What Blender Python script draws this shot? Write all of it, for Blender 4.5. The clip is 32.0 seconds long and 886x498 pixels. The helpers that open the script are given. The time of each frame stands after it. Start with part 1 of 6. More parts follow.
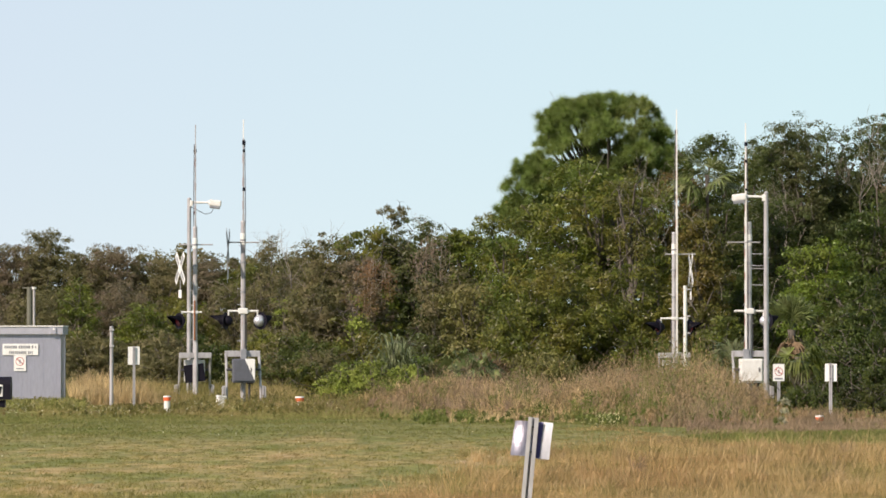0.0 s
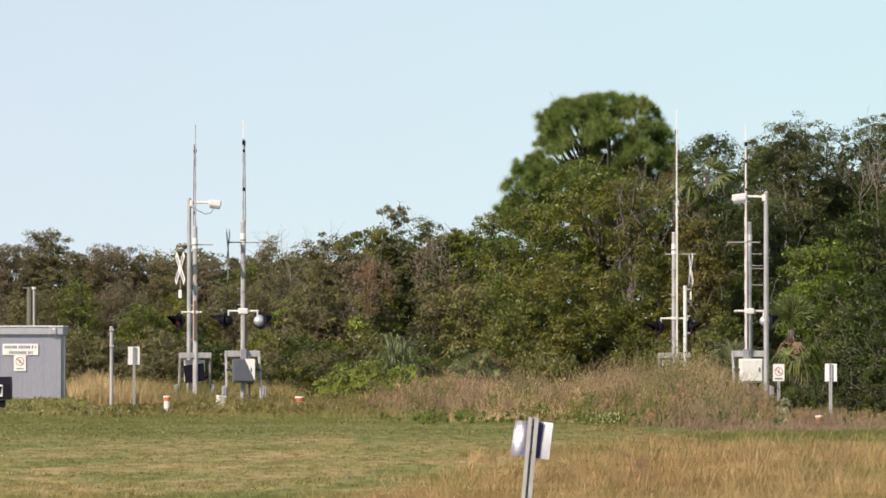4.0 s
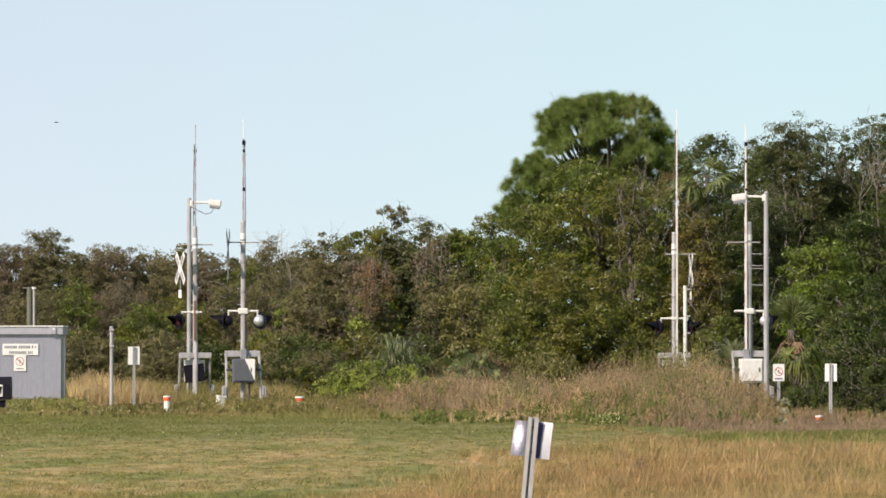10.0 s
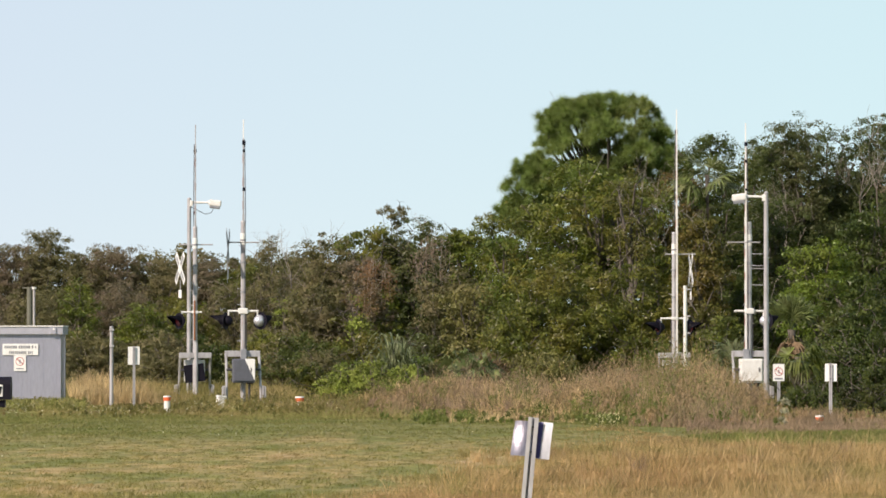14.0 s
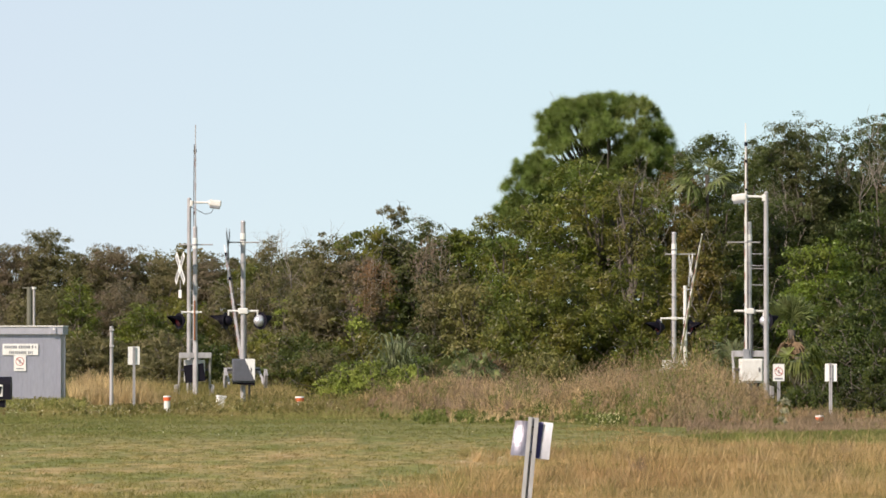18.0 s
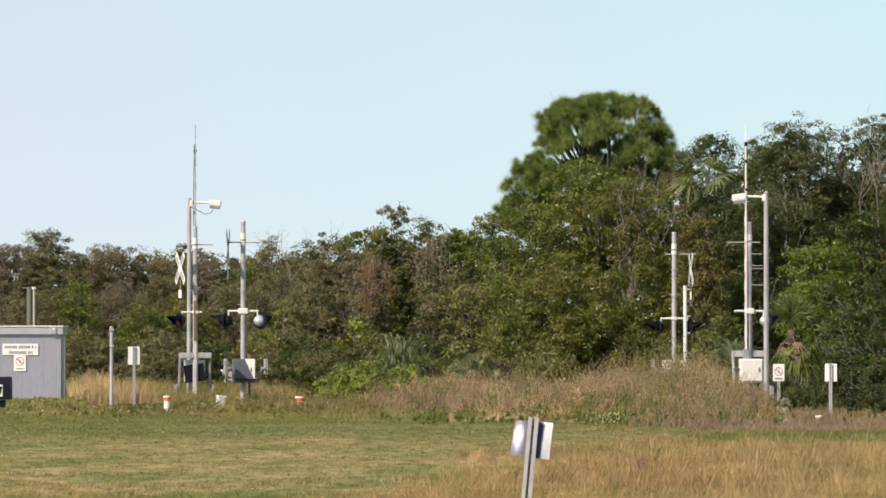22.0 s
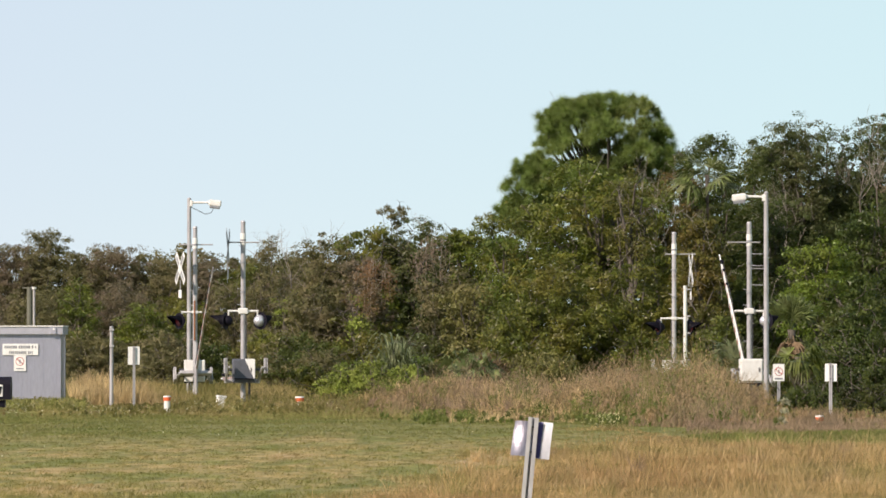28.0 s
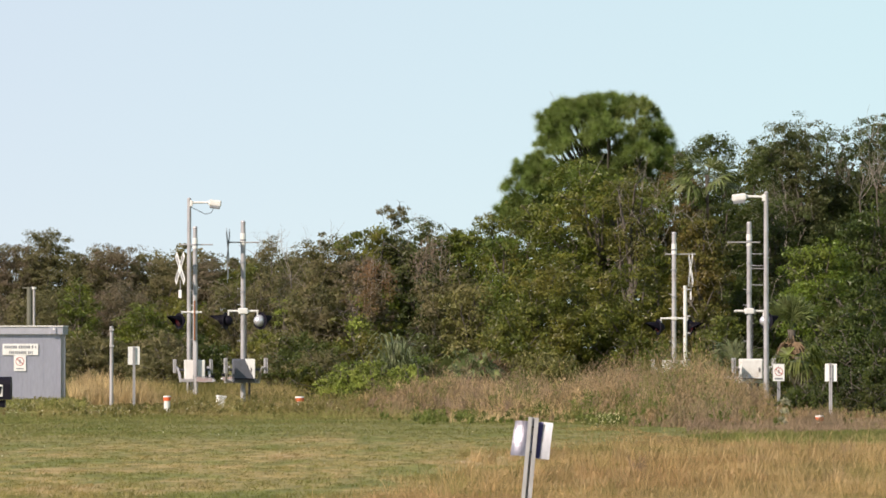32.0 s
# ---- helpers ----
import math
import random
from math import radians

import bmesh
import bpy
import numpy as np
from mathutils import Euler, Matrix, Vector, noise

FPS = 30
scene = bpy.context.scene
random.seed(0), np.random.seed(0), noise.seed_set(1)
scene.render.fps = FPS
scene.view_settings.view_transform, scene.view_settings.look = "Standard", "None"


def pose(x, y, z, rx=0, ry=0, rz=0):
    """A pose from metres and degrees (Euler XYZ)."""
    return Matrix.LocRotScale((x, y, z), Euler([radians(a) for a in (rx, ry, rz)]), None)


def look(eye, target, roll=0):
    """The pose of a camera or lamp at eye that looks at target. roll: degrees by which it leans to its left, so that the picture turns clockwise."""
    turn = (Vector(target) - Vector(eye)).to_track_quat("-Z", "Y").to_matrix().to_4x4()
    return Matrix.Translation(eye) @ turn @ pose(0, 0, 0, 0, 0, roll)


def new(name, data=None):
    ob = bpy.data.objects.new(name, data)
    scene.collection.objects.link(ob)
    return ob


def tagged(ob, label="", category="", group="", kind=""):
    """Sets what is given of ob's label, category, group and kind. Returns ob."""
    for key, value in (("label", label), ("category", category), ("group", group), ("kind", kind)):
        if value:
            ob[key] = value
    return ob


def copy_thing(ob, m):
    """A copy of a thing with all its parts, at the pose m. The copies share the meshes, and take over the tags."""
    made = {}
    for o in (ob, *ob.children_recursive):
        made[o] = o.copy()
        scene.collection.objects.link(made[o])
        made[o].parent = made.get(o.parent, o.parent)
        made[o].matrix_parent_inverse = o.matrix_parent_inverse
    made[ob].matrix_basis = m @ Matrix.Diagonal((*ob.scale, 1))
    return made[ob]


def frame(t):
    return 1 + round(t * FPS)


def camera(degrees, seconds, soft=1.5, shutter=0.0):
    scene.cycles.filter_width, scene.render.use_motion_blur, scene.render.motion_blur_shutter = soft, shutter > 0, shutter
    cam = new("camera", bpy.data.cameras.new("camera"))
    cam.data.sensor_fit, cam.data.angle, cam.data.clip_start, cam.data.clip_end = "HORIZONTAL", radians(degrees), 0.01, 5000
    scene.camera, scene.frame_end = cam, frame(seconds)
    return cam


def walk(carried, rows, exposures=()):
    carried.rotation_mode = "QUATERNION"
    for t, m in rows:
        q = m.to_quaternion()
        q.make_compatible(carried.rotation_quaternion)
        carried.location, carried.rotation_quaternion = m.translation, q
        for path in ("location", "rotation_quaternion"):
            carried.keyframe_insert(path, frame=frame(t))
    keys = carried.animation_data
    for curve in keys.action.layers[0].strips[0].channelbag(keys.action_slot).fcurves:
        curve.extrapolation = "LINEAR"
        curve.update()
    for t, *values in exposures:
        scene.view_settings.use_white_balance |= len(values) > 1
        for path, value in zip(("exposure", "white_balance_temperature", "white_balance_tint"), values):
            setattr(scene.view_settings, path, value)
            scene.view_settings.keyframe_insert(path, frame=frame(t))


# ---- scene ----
# A camera on a tripod at eye height, far from a railway crossing, with a long lens.
cam = camera(9.34, 32.0, soft=1.65)
EYE = pose(0, 0, 1.6, 91.068, 0, 0)
walk(cam, [(0, EYE), (32, EYE)], exposures=[(0, 0.49, 6700, 19), (32, 0.49, 6700, 19)])

# ---- world and sun ----
SUN_UP, SUN_TURN = 36, 226
world = bpy.data.worlds.new("world")
scene.world = world
world.use_nodes = True
sky = world.node_tree.nodes.new("ShaderNodeTexSky")
sky.sky_type = "NISHITA"
sky.sun_disc = False
sky.sun_elevation, sky.sun_rotation = radians(SUN_UP), radians(SUN_TURN)
sky.air_density, sky.dust_density, sky.ozone_density = 0.62, 0.0, 1.0
sky.altitude = 800
world.node_tree.nodes["Background"].inputs[1].default_value = 0.077
# haze: thick near the horizon, thin overhead; its blue to cyan tint is fitted across the camera's view
veil = world.node_tree.nodes.new("ShaderNodeMix")
veil.data_type = "RGBA"
haze_way = world.node_tree.nodes.new("ShaderNodeTexCoord")
haze_split = world.node_tree.nodes.new("ShaderNodeSeparateXYZ")
haze_span = world.node_tree.nodes.new("ShaderNodeMapRange")
haze_span.inputs["From Min"].default_value, haze_span.inputs["From Max"].default_value = -0.16, 0.16
haze = world.node_tree.nodes.new("ShaderNodeMix")
haze.data_type = "RGBA"
haze.inputs[6].default_value = (6.3, 7.3, 8.2, 1)
haze.inputs[7].default_value = (5.75, 8.6, 8.3, 1)
haze_rise = world.node_tree.nodes.new("ShaderNodeMapRange")
haze_rise.inputs["From Min"].default_value, haze_rise.inputs["From Max"].default_value = 0.1, 0.5
haze_rise.inputs["To Min"].default_value, haze_rise.inputs["To Max"].default_value = 0.8, 0.3
world.node_tree.links.new(haze_split.outputs[2], haze_rise.inputs[0])
world.node_tree.links.new(haze_rise.outputs[0], veil.inputs[0])
world.node_tree.links.new(haze_way.outputs["Generated"], haze_split.inputs[0])
world.node_tree.links.new(haze_split.outputs[0], haze_span.inputs[0])
world.node_tree.links.new(haze_span.outputs[0], haze.inputs[0])
world.node_tree.links.new(haze.outputs[2], veil.inputs[7])
world.node_tree.links.new(sky.outputs[0], veil.inputs[6])
world.node_tree.links.new(veil.outputs[2], world.node_tree.nodes["Background"].inputs[0])
sun = new("sun", bpy.data.lights.new("sun", "SUN"))
sun.data.energy, sun.data.angle, sun.data.color = 4.1, radians(0.53), (1.0, 0.91, 0.76)
sun_way = Vector((math.sin(radians(SUN_TURN)) * math.cos(radians(SUN_UP)),
                  math.cos(radians(SUN_TURN)) * math.cos(radians(SUN_UP)), math.sin(radians(SUN_UP))))
sun.matrix_world = look(sun_way * 100, (0, 0, 0))


# ---- materials ----
def material(name):
    m = bpy.data.materials.new(name)
    m.use_nodes = True
    nt = m.node_tree
    return m, nt, nt.nodes["Principled BSDF"]


def ramp(nt, fac, stops):
    r = nt.nodes.new("ShaderNodeValToRGB")
    e = r.color_ramp.elements
    while len(e) < len(stops):
        e.new(0.5)
    for k, (at, c) in enumerate(stops):
        e[k].position, e[k].color = at, (*c, 1)
    nt.links.new(fac, r.inputs[0])
    return r.outputs[0]


def mix(nt, fac, a, b, blend="MIX"):
    n = nt.nodes.new("ShaderNodeMix")
    n.data_type, n.blend_type = "RGBA", blend
    for socket, value in ((n.inputs[0], fac), (n.inputs[6], a), (n.inputs[7], b)):
        if isinstance(value, (int, float)):
            socket.default_value = value
        elif isinstance(value, tuple):
            socket.default_value = (*value, 1)
        else:
            nt.links.new(value, socket)
    return n.outputs[2]


def noise_of(nt, scale, detail=4, rough=0.6, stretch=None, world_space=False):
    n = nt.nodes.new("ShaderNodeTexNoise")
    n.inputs["Scale"].default_value, n.inputs["Detail"].default_value = scale, detail
    n.inputs["Roughness"].default_value = rough
    if world_space:
        co = nt.nodes.new("ShaderNodeNewGeometry").outputs["Position"]
    else:
        co = nt.nodes.new("ShaderNodeTexCoord").outputs["Object"]
    if stretch:
        mp = nt.nodes.new("ShaderNodeMapping")
        mp.inputs["Scale"].default_value = stretch
        nt.links.new(co, mp.inputs[0])
        co = mp.outputs[0]
    nt.links.new(co, n.inputs["Vector"])
    return n.outputs["Fac"]


def bump(nt, bsdf, fac, strength, distance=0.01):
    b = nt.nodes.new("ShaderNodeBump")
    b.inputs["Strength"].default_value, b.inputs["Distance"].default_value = strength, distance
    nt.links.new(fac, b.inputs["Height"])
    nt.links.new(b.outputs[0], bsdf.inputs["Normal"])


def surface(name, colour, worn, rough=0.5, metal=0.0, scale=6, stretch=None, relief=0.15, lo=0.42, hi=0.7, shine=0.5):
    """Paint, metal or timber: a main colour, a worn one in patches, fine grain, and a little relief."""
    m, nt, bsdf = material(name)
    large = noise_of(nt, scale, 5, 0.65, stretch)
    fine = noise_of(nt, scale * 9, 3, 0.6, stretch)
    c = ramp(nt, large, [(lo, colour), (hi, worn)])
    c = mix(nt, 0.35, c, ramp(nt, fine, [(0.3, tuple(v * 0.75 for v in colour)), (0.7, tuple(min(1, v * 1.15) for v in colour))]))
    nt.links.new(c, bsdf.inputs["Base Color"])
    r = nt.nodes.new("ShaderNodeMapRange")
    r.inputs["To Min"].default_value, r.inputs["To Max"].default_value = max(0.05, rough - 0.12), min(1, rough + 0.15)
    nt.links.new(large, r.inputs[0])
    nt.links.new(r.outputs[0], bsdf.inputs["Roughness"])
    bsdf.inputs["Metallic"].default_value = metal
    bsdf.inputs["Specular IOR Level"].default_value = shine
    bump(nt, bsdf, fine, relief)
    return m


def leafy(name, dark, mid, light, odd, odd_share=0.12, clump=0.9, translucent=0.3, rough=0.6, mowing=False, mottle=1.0, shine=0.25):
    """Leaves: colour by clump, by leaf, and a share of dry ones; thin, so that light passes."""
    m, nt, bsdf = material(name)
    island = nt.nodes.new("ShaderNodeNewGeometry").outputs["Random Per Island"]
    n = noise_of(nt, clump, 3, 0.6, world_space=True)
    c = ramp(nt, n, [(0.36, dark), (0.5, mid), (0.64, light)])
    leaf = ramp(nt, island, [(0.0, tuple(v * (0.8 if mowing else 1 - 0.45 * mottle) for v in mid)), (1 - odd_share - 0.02, tuple(v * 1.35 for v in mid)), (1 - odd_share + 0.02, tuple(0.5 * v + 0.7 * w for v, w in zip(mid, odd)))])
    c = mix(nt, 0.45, c, leaf)
    # lighter and darker clumps by noise, standing in for sun and shade
    if not mowing:
        c = mix(nt, 1.0, c, ramp(nt, noise_of(nt, clump * 2.6, 2, 0.5, world_space=True), [(0.35, (1 - 0.45 * mottle,) * 3), (0.65, (1 + 0.4 * mottle, 1 + 0.38 * mottle, 1 + 0.3 * mottle))]), "MULTIPLY")
    patch = noise_of(nt, 0.42 if mowing else clump * 0.45, 6 if mowing else 2, 0.66 if mowing else 0.5, (1.5, 0.24, 1) if mowing else (1, 1, 1.4), world_space=True)
    c = mix(nt, ramp(nt, patch, [(0.51 if mowing else 0.5, (0, 0, 0)), (0.7 if mowing else 0.68, (0.8, 0.8, 0.8) if mowing else (0.45, 0.45, 0.45))]), c, odd)
    if mowing:
        c = mix(nt, ramp(nt, noise_of(nt, 0.5, 6, 0.66, (1.3, 0.24, 1), world_space=True), [(0.4, (0.75, 0.75, 0.75)), (0.54, (0, 0, 0))]), c, tuple(v * k for v, k in zip(dark, (1.0, 1.15, 1.0))))
    if mowing:
        apart = nt.nodes.new("ShaderNodeSeparateXYZ")
        nt.links.new(nt.nodes.new("ShaderNodeNewGeometry").outputs["Position"], apart.inputs[0])
        sway = nt.nodes.new("ShaderNodeMath")
        sway.operation = "MULTIPLY_ADD"
        nt.links.new(noise_of(nt, 0.3, 4, 0.6, (1.2, 0.4, 1), world_space=True), sway.inputs[0])
        sway.inputs[1].default_value = 44
        nt.links.new(apart.outputs[1], sway.inputs[2])
        belt = nt.nodes.new("ShaderNodeMapRange")
        belt.inputs["From Min"].default_value, belt.inputs["From Max"].default_value = 106, 128
        belt.inputs["To Max"].default_value = 0.72
        nt.links.new(sway.outputs[0], belt.inputs[0])
        c = mix(nt, belt.outputs[0], c, (0.135, 0.155, 0.046))
        c = mix(nt, 1.0, c, ramp(nt, noise_of(nt, 3.2, 4, 0.65, (1, 0.22, 1), world_space=True), [(0.36, (0.72, 0.74, 0.7)), (0.64, (1.24, 1.2, 1.2))]), "MULTIPLY")
        c = mix(nt, 1.0, c, ramp(nt, noise_of(nt, 13, 3, 0.6, (1, 0.3, 1), world_space=True), [(0.36, (0.78, 0.8, 0.74)), (0.66, (1.22, 1.18, 1.15))]), "MULTIPLY")
    nt.links.new(c, bsdf.inputs["Base Color"])
    bsdf.inputs["Roughness"].default_value = rough
    bsdf.inputs["Specular IOR Level"].default_value = shine
    t = nt.nodes.new("ShaderNodeBsdfTranslucent")
    nt.links.new(mix(nt, 0.5, c, (0.42, 0.36, 0.14) if mowing else (0.16, 0.2, 0.03)), t.inputs[0])
    s = nt.nodes.new("ShaderNodeMixShader")
    s.inputs[0].default_value = translucent
    nt.links.new(bsdf.outputs[0], s.inputs[1])
    nt.links.new(t.outputs[0], s.inputs[2])
    nt.links.new(s.outputs[0], nt.nodes["Material Output"].inputs[0])
    return m


GALV = surface("galvanised_steel", (0.47, 0.46, 0.47), (0.24, 0.22, 0.225), 0.48, 0.25, 6, (1, 1, 0.25), lo=0.45, hi=0.66)
PALE = surface("white_paint_weathered", (0.78, 0.77, 0.74), (0.6, 0.58, 0.53), 0.5, 0, 7, (1, 1, 0.5))
WHITE = surface("white_sign_sheet", (0.82, 0.82, 0.8), (0.7, 0.7, 0.68), 0.35, 0, 4)
ALU = surface("aluminium_cladding", (0.4, 0.405, 0.475), (0.3, 0.305, 0.38), 0.4, 0.5, 1.3, (1.6, 1, 0.35), 0.08, lo=0.4, hi=0.72)
ROOFING = surface("pale_roof_sheet", (0.47, 0.47, 0.53), (0.38, 0.38, 0.44), 0.45, 0.4, 3)
BLACK = surface("black_enamel", (0.008, 0.007, 0.014), (0.014, 0.013, 0.02), 0.65, 0, 8, shine=0.15)
# dark box colour with the shade on the near west box put in
BOX_SHADED = surface("box_paint_shaded", (0.11, 0.117, 0.14), (0.08, 0.085, 0.1), 0.45, 0.1, 6)
DARK = surface("dark_steel", (0.07, 0.07, 0.08), (0.12, 0.11, 0.11), 0.5, 0.4, 8)
GREY = surface("grey_painted_steel", (0.3, 0.31, 0.33), (0.22, 0.22, 0.24), 0.45, 0.2, 7)
RED = surface("red_reflective_sheet", (0.45, 0.05, 0.03), (0.32, 0.08, 0.06), 0.4, 0, 6)
FADED = surface("faded_red_sheet", (0.33, 0.15, 0.12), (0.42, 0.25, 0.2), 0.5, 0, 6)
ORANGE = surface("orange_plastic", (0.82, 0.15, 0.05), (0.66, 0.16, 0.08), 0.4, 0, 6)
RUST = surface("rusty_steel", (0.3, 0.13, 0.06), (0.2, 0.09, 0.05), 0.75, 0.1, 12)
# colour of the painted shadow that the marker post throws on its plate
SHADOW_BLUE = surface("post_shadow_blue", (0.07, 0.065, 0.2), (0.09, 0.08, 0.24), 0.4, 0, 5)
MIRROR = surface("bare_aluminium_sheet", (0.42, 0.41, 0.47), (0.34, 0.33, 0.4), 0.3, 0.75, 3, (1, 1, 0.3), 0.05)
SHEET = surface("pale_coated_sheet", (0.72, 0.72, 0.76), (0.56, 0.56, 0.62), 0.42, 0.6, 5, (1, 1, 0.3), 0.08)
WOOD = surface("weathered_timber", (0.15, 0.15, 0.115), (0.1, 0.1, 0.08), 0.8, 0, 6, (1, 1, 0.15), 0.4)
CONCRETE = surface("concrete", (0.5, 0.48, 0.44), (0.36, 0.34, 0.3), 0.8, 0, 8)
BARK = surface("bark", (0.09, 0.075, 0.06), (0.17, 0.15, 0.125), 0.9, 0, 5, (1, 1, 0.3), 0.6)
PALE_BARK = surface("pale_bark", (0.25, 0.22, 0.18), (0.38, 0.34, 0.29), 0.85, 0, 5, (1, 1, 0.3), 0.5)
LENS, _nt, _b = material("red_lens")
_b.inputs["Base Color"].default_value, _b.inputs["Roughness"].default_value = (0.05, 0.006, 0.008, 1), 0.3
_b.inputs["Emission Color"].default_value, _b.inputs["Emission Strength"].default_value = (0.8, 0.05, 0.08, 1), 0.03

OAK = leafy("oak_leaves", (0.053, 0.075, 0.014), (0.105, 0.127, 0.023), (0.191, 0.201, 0.042), (0.243, 0.186, 0.037), 0.1, rough=0.4, shine=0.33)
# next two leaf colours are lightened: haze over the western woods put in
OLIVE = leafy("olive_leaves", (0.104, 0.101, 0.052), (0.172, 0.159, 0.078), (0.244, 0.216, 0.108), (0.273, 0.208, 0.131), 0.12, mottle=0.75, translucent=0.42)
HAZEL = leafy("dull_brown_green_leaves", (0.117, 0.099, 0.069), (0.176, 0.144, 0.099), (0.238, 0.191, 0.136), (0.261, 0.177, 0.143), 0.15, mottle=0.7, translucent=0.42)
GREEN = leafy("fresh_green_leaves", (0.053, 0.088, 0.015), (0.100, 0.152, 0.025), (0.163, 0.221, 0.042), (0.189, 0.189, 0.042), 0.08, rough=0.42, shine=0.3)
DEEP = leafy("deep_green_leaves", (0.03, 0.05, 0.012), (0.055, 0.083, 0.019), (0.11, 0.14, 0.033), (0.13, 0.125, 0.04), 0.08, mottle=0.9, translucent=0.35, rough=0.42, shine=0.3)
VIVID = leafy("bright_green_leaves", (0.054, 0.093, 0.012), (0.104, 0.162, 0.019), (0.172, 0.239, 0.034), (0.181, 0.187, 0.038), 0.08, mottle=0.7, rough=0.42, shine=0.3)
MOSS = leafy("mossy_olive_leaves", (0.034, 0.053, 0.016), (0.068, 0.092, 0.028), (0.126, 0.153, 0.055), (0.173, 0.153, 0.075), 0.12, mottle=0.9, rough=0.42, shine=0.3)
# leaf colour darkened to stand in for deep shade under the trees
SHADED_LEAF = leafy("shade_darkened_leaves", (0.022, 0.034, 0.008), (0.04, 0.058, 0.013), (0.085, 0.11, 0.025), (0.1, 0.1, 0.03), 0.06, rough=0.45)
RUSTY = leafy("russet_leaves", (0.054, 0.047, 0.017), (0.109, 0.088, 0.029), (0.153, 0.117, 0.040), (0.218, 0.105, 0.040), 0.25)
BRONZE = leafy("bronze_green_leaves", (0.053, 0.060, 0.014), (0.106, 0.110, 0.025), (0.166, 0.162, 0.038), (0.216, 0.135, 0.040), 0.2, mottle=0.9, rough=0.42, shine=0.3)
SAGE = leafy("dull_yellow_green_leaves", (0.08, 0.082, 0.026), (0.15, 0.148, 0.046), (0.235, 0.225, 0.08), (0.28, 0.22, 0.1), 0.15, mottle=0.8, rough=0.45, shine=0.3)
VINE = leafy("dry_vine_leaves", (0.07, 0.05, 0.03), (0.13, 0.09, 0.055), (0.17, 0.13, 0.07), (0.2, 0.1, 0.05), 0.3, 0.7)
NEEDLE = leafy("pine_needles", (0.134, 0.200, 0.055), (0.226, 0.314, 0.089), (0.342, 0.422, 0.142), (0.317, 0.325, 0.125), 0.08, 0.8, 0.45, mottle=0.7)
PALM = leafy("palm_fronds", (0.1, 0.125, 0.065), (0.16, 0.19, 0.1), (0.25, 0.28, 0.16), (0.3, 0.3, 0.18), 0.1, 1.5, 0.2, 0.35)
YELLOW_PALM = leafy("yellow_green_palm_fronds", (0.061, 0.085, 0.020), (0.110, 0.139, 0.034), (0.174, 0.204, 0.058), (0.194, 0.190, 0.068), 0.1, 1.5, 0.25, 0.4)
DRY_PALM = leafy("dead_palm_fronds", (0.12, 0.08, 0.05), (0.2, 0.14, 0.08), (0.26, 0.19, 0.11), (0.2, 0.12, 0.07), 0.1, 1.5, 0.2)
TURF = leafy("mown_grass_blades", (0.138, 0.155, 0.04), (0.235, 0.21, 0.07), (0.345, 0.265, 0.12), (0.44, 0.31, 0.175), 0.18, 0.3, 0.4, 0.7, True)
SWARD = leafy("green_sward_blades", (0.105, 0.132, 0.036), (0.17, 0.187, 0.056), (0.24, 0.238, 0.088), (0.3, 0.25, 0.12), 0.12, 0.6, 0.3, 0.7)
STRAW = leafy("straw_grass_blades", (0.190, 0.151, 0.062), (0.403, 0.274, 0.129), (0.627, 0.448, 0.235), (0.672, 0.493, 0.291), 0.15, 1.1, 0.3, 0.6)
RUSSET_STRAW = leafy("russet_grass_blades", (0.2, 0.125, 0.06), (0.37, 0.225, 0.11), (0.52, 0.33, 0.17), (0.56, 0.4, 0.24), 0.15, 1.1, 0.3, 0.6)
PALE_STRAW = leafy("pale_straw_blades", (0.36, 0.25, 0.12), (0.52, 0.38, 0.2), (0.64, 0.49, 0.28), (0.62, 0.5, 0.32), 0.15, 0.7, 0.3, 0.6)
HALF_GREEN = leafy("half_green_blades", (0.147, 0.143, 0.050), (0.272, 0.226, 0.088), (0.431, 0.319, 0.143), (0.567, 0.407, 0.220), 0.2, 1.1, 0.3, 0.6)
YUCCA = leafy("pale_spiky_leaves", (0.2, 0.21, 0.13), (0.34, 0.34, 0.23), (0.46, 0.45, 0.33), (0.46, 0.42, 0.32), 0.15, 1.5, 0.2, 0.5)
WEED = leafy("brown_weed_stems", (0.139, 0.119, 0.051), (0.319, 0.218, 0.125), (0.458, 0.325, 0.207), (0.489, 0.383, 0.245), 0.12, 0.9, 0.25, 0.7)
VERGE = leafy("verge_grass_blades", (0.122, 0.145, 0.042), (0.220, 0.226, 0.070), (0.336, 0.307, 0.116), (0.418, 0.325, 0.162), 0.15, 0.8, 0.35, 0.65)
HERB = leafy("green_weed_leaves", (0.09, 0.092, 0.026), (0.158, 0.148, 0.044), (0.25, 0.213, 0.075), (0.35, 0.25, 0.125), 0.22, 0.5, 0.3, 0.6)
AMBER = leafy("yellowing_leaves", (0.053, 0.078, 0.011), (0.109, 0.143, 0.021), (0.202, 0.230, 0.038), (0.230, 0.177, 0.036), 0.1, mottle=0.85, rough=0.4, shine=0.33)
RED_VINE = leafy("red_vine_leaves", (0.081, 0.057, 0.029), (0.149, 0.098, 0.048), (0.218, 0.138, 0.063), (0.276, 0.127, 0.069), 0.2, 0.9)
LIME = leafy("young_shrub_leaves", (0.125, 0.170, 0.032), (0.222, 0.280, 0.057), (0.332, 0.384, 0.086), (0.354, 0.325, 0.088), 0.1)
LUSH = leafy("lush_herb_leaves", (0.07, 0.1, 0.022), (0.12, 0.16, 0.035), (0.19, 0.225, 0.055), (0.26, 0.24, 0.09), 0.1, 1.2, 0.3, 0.55)
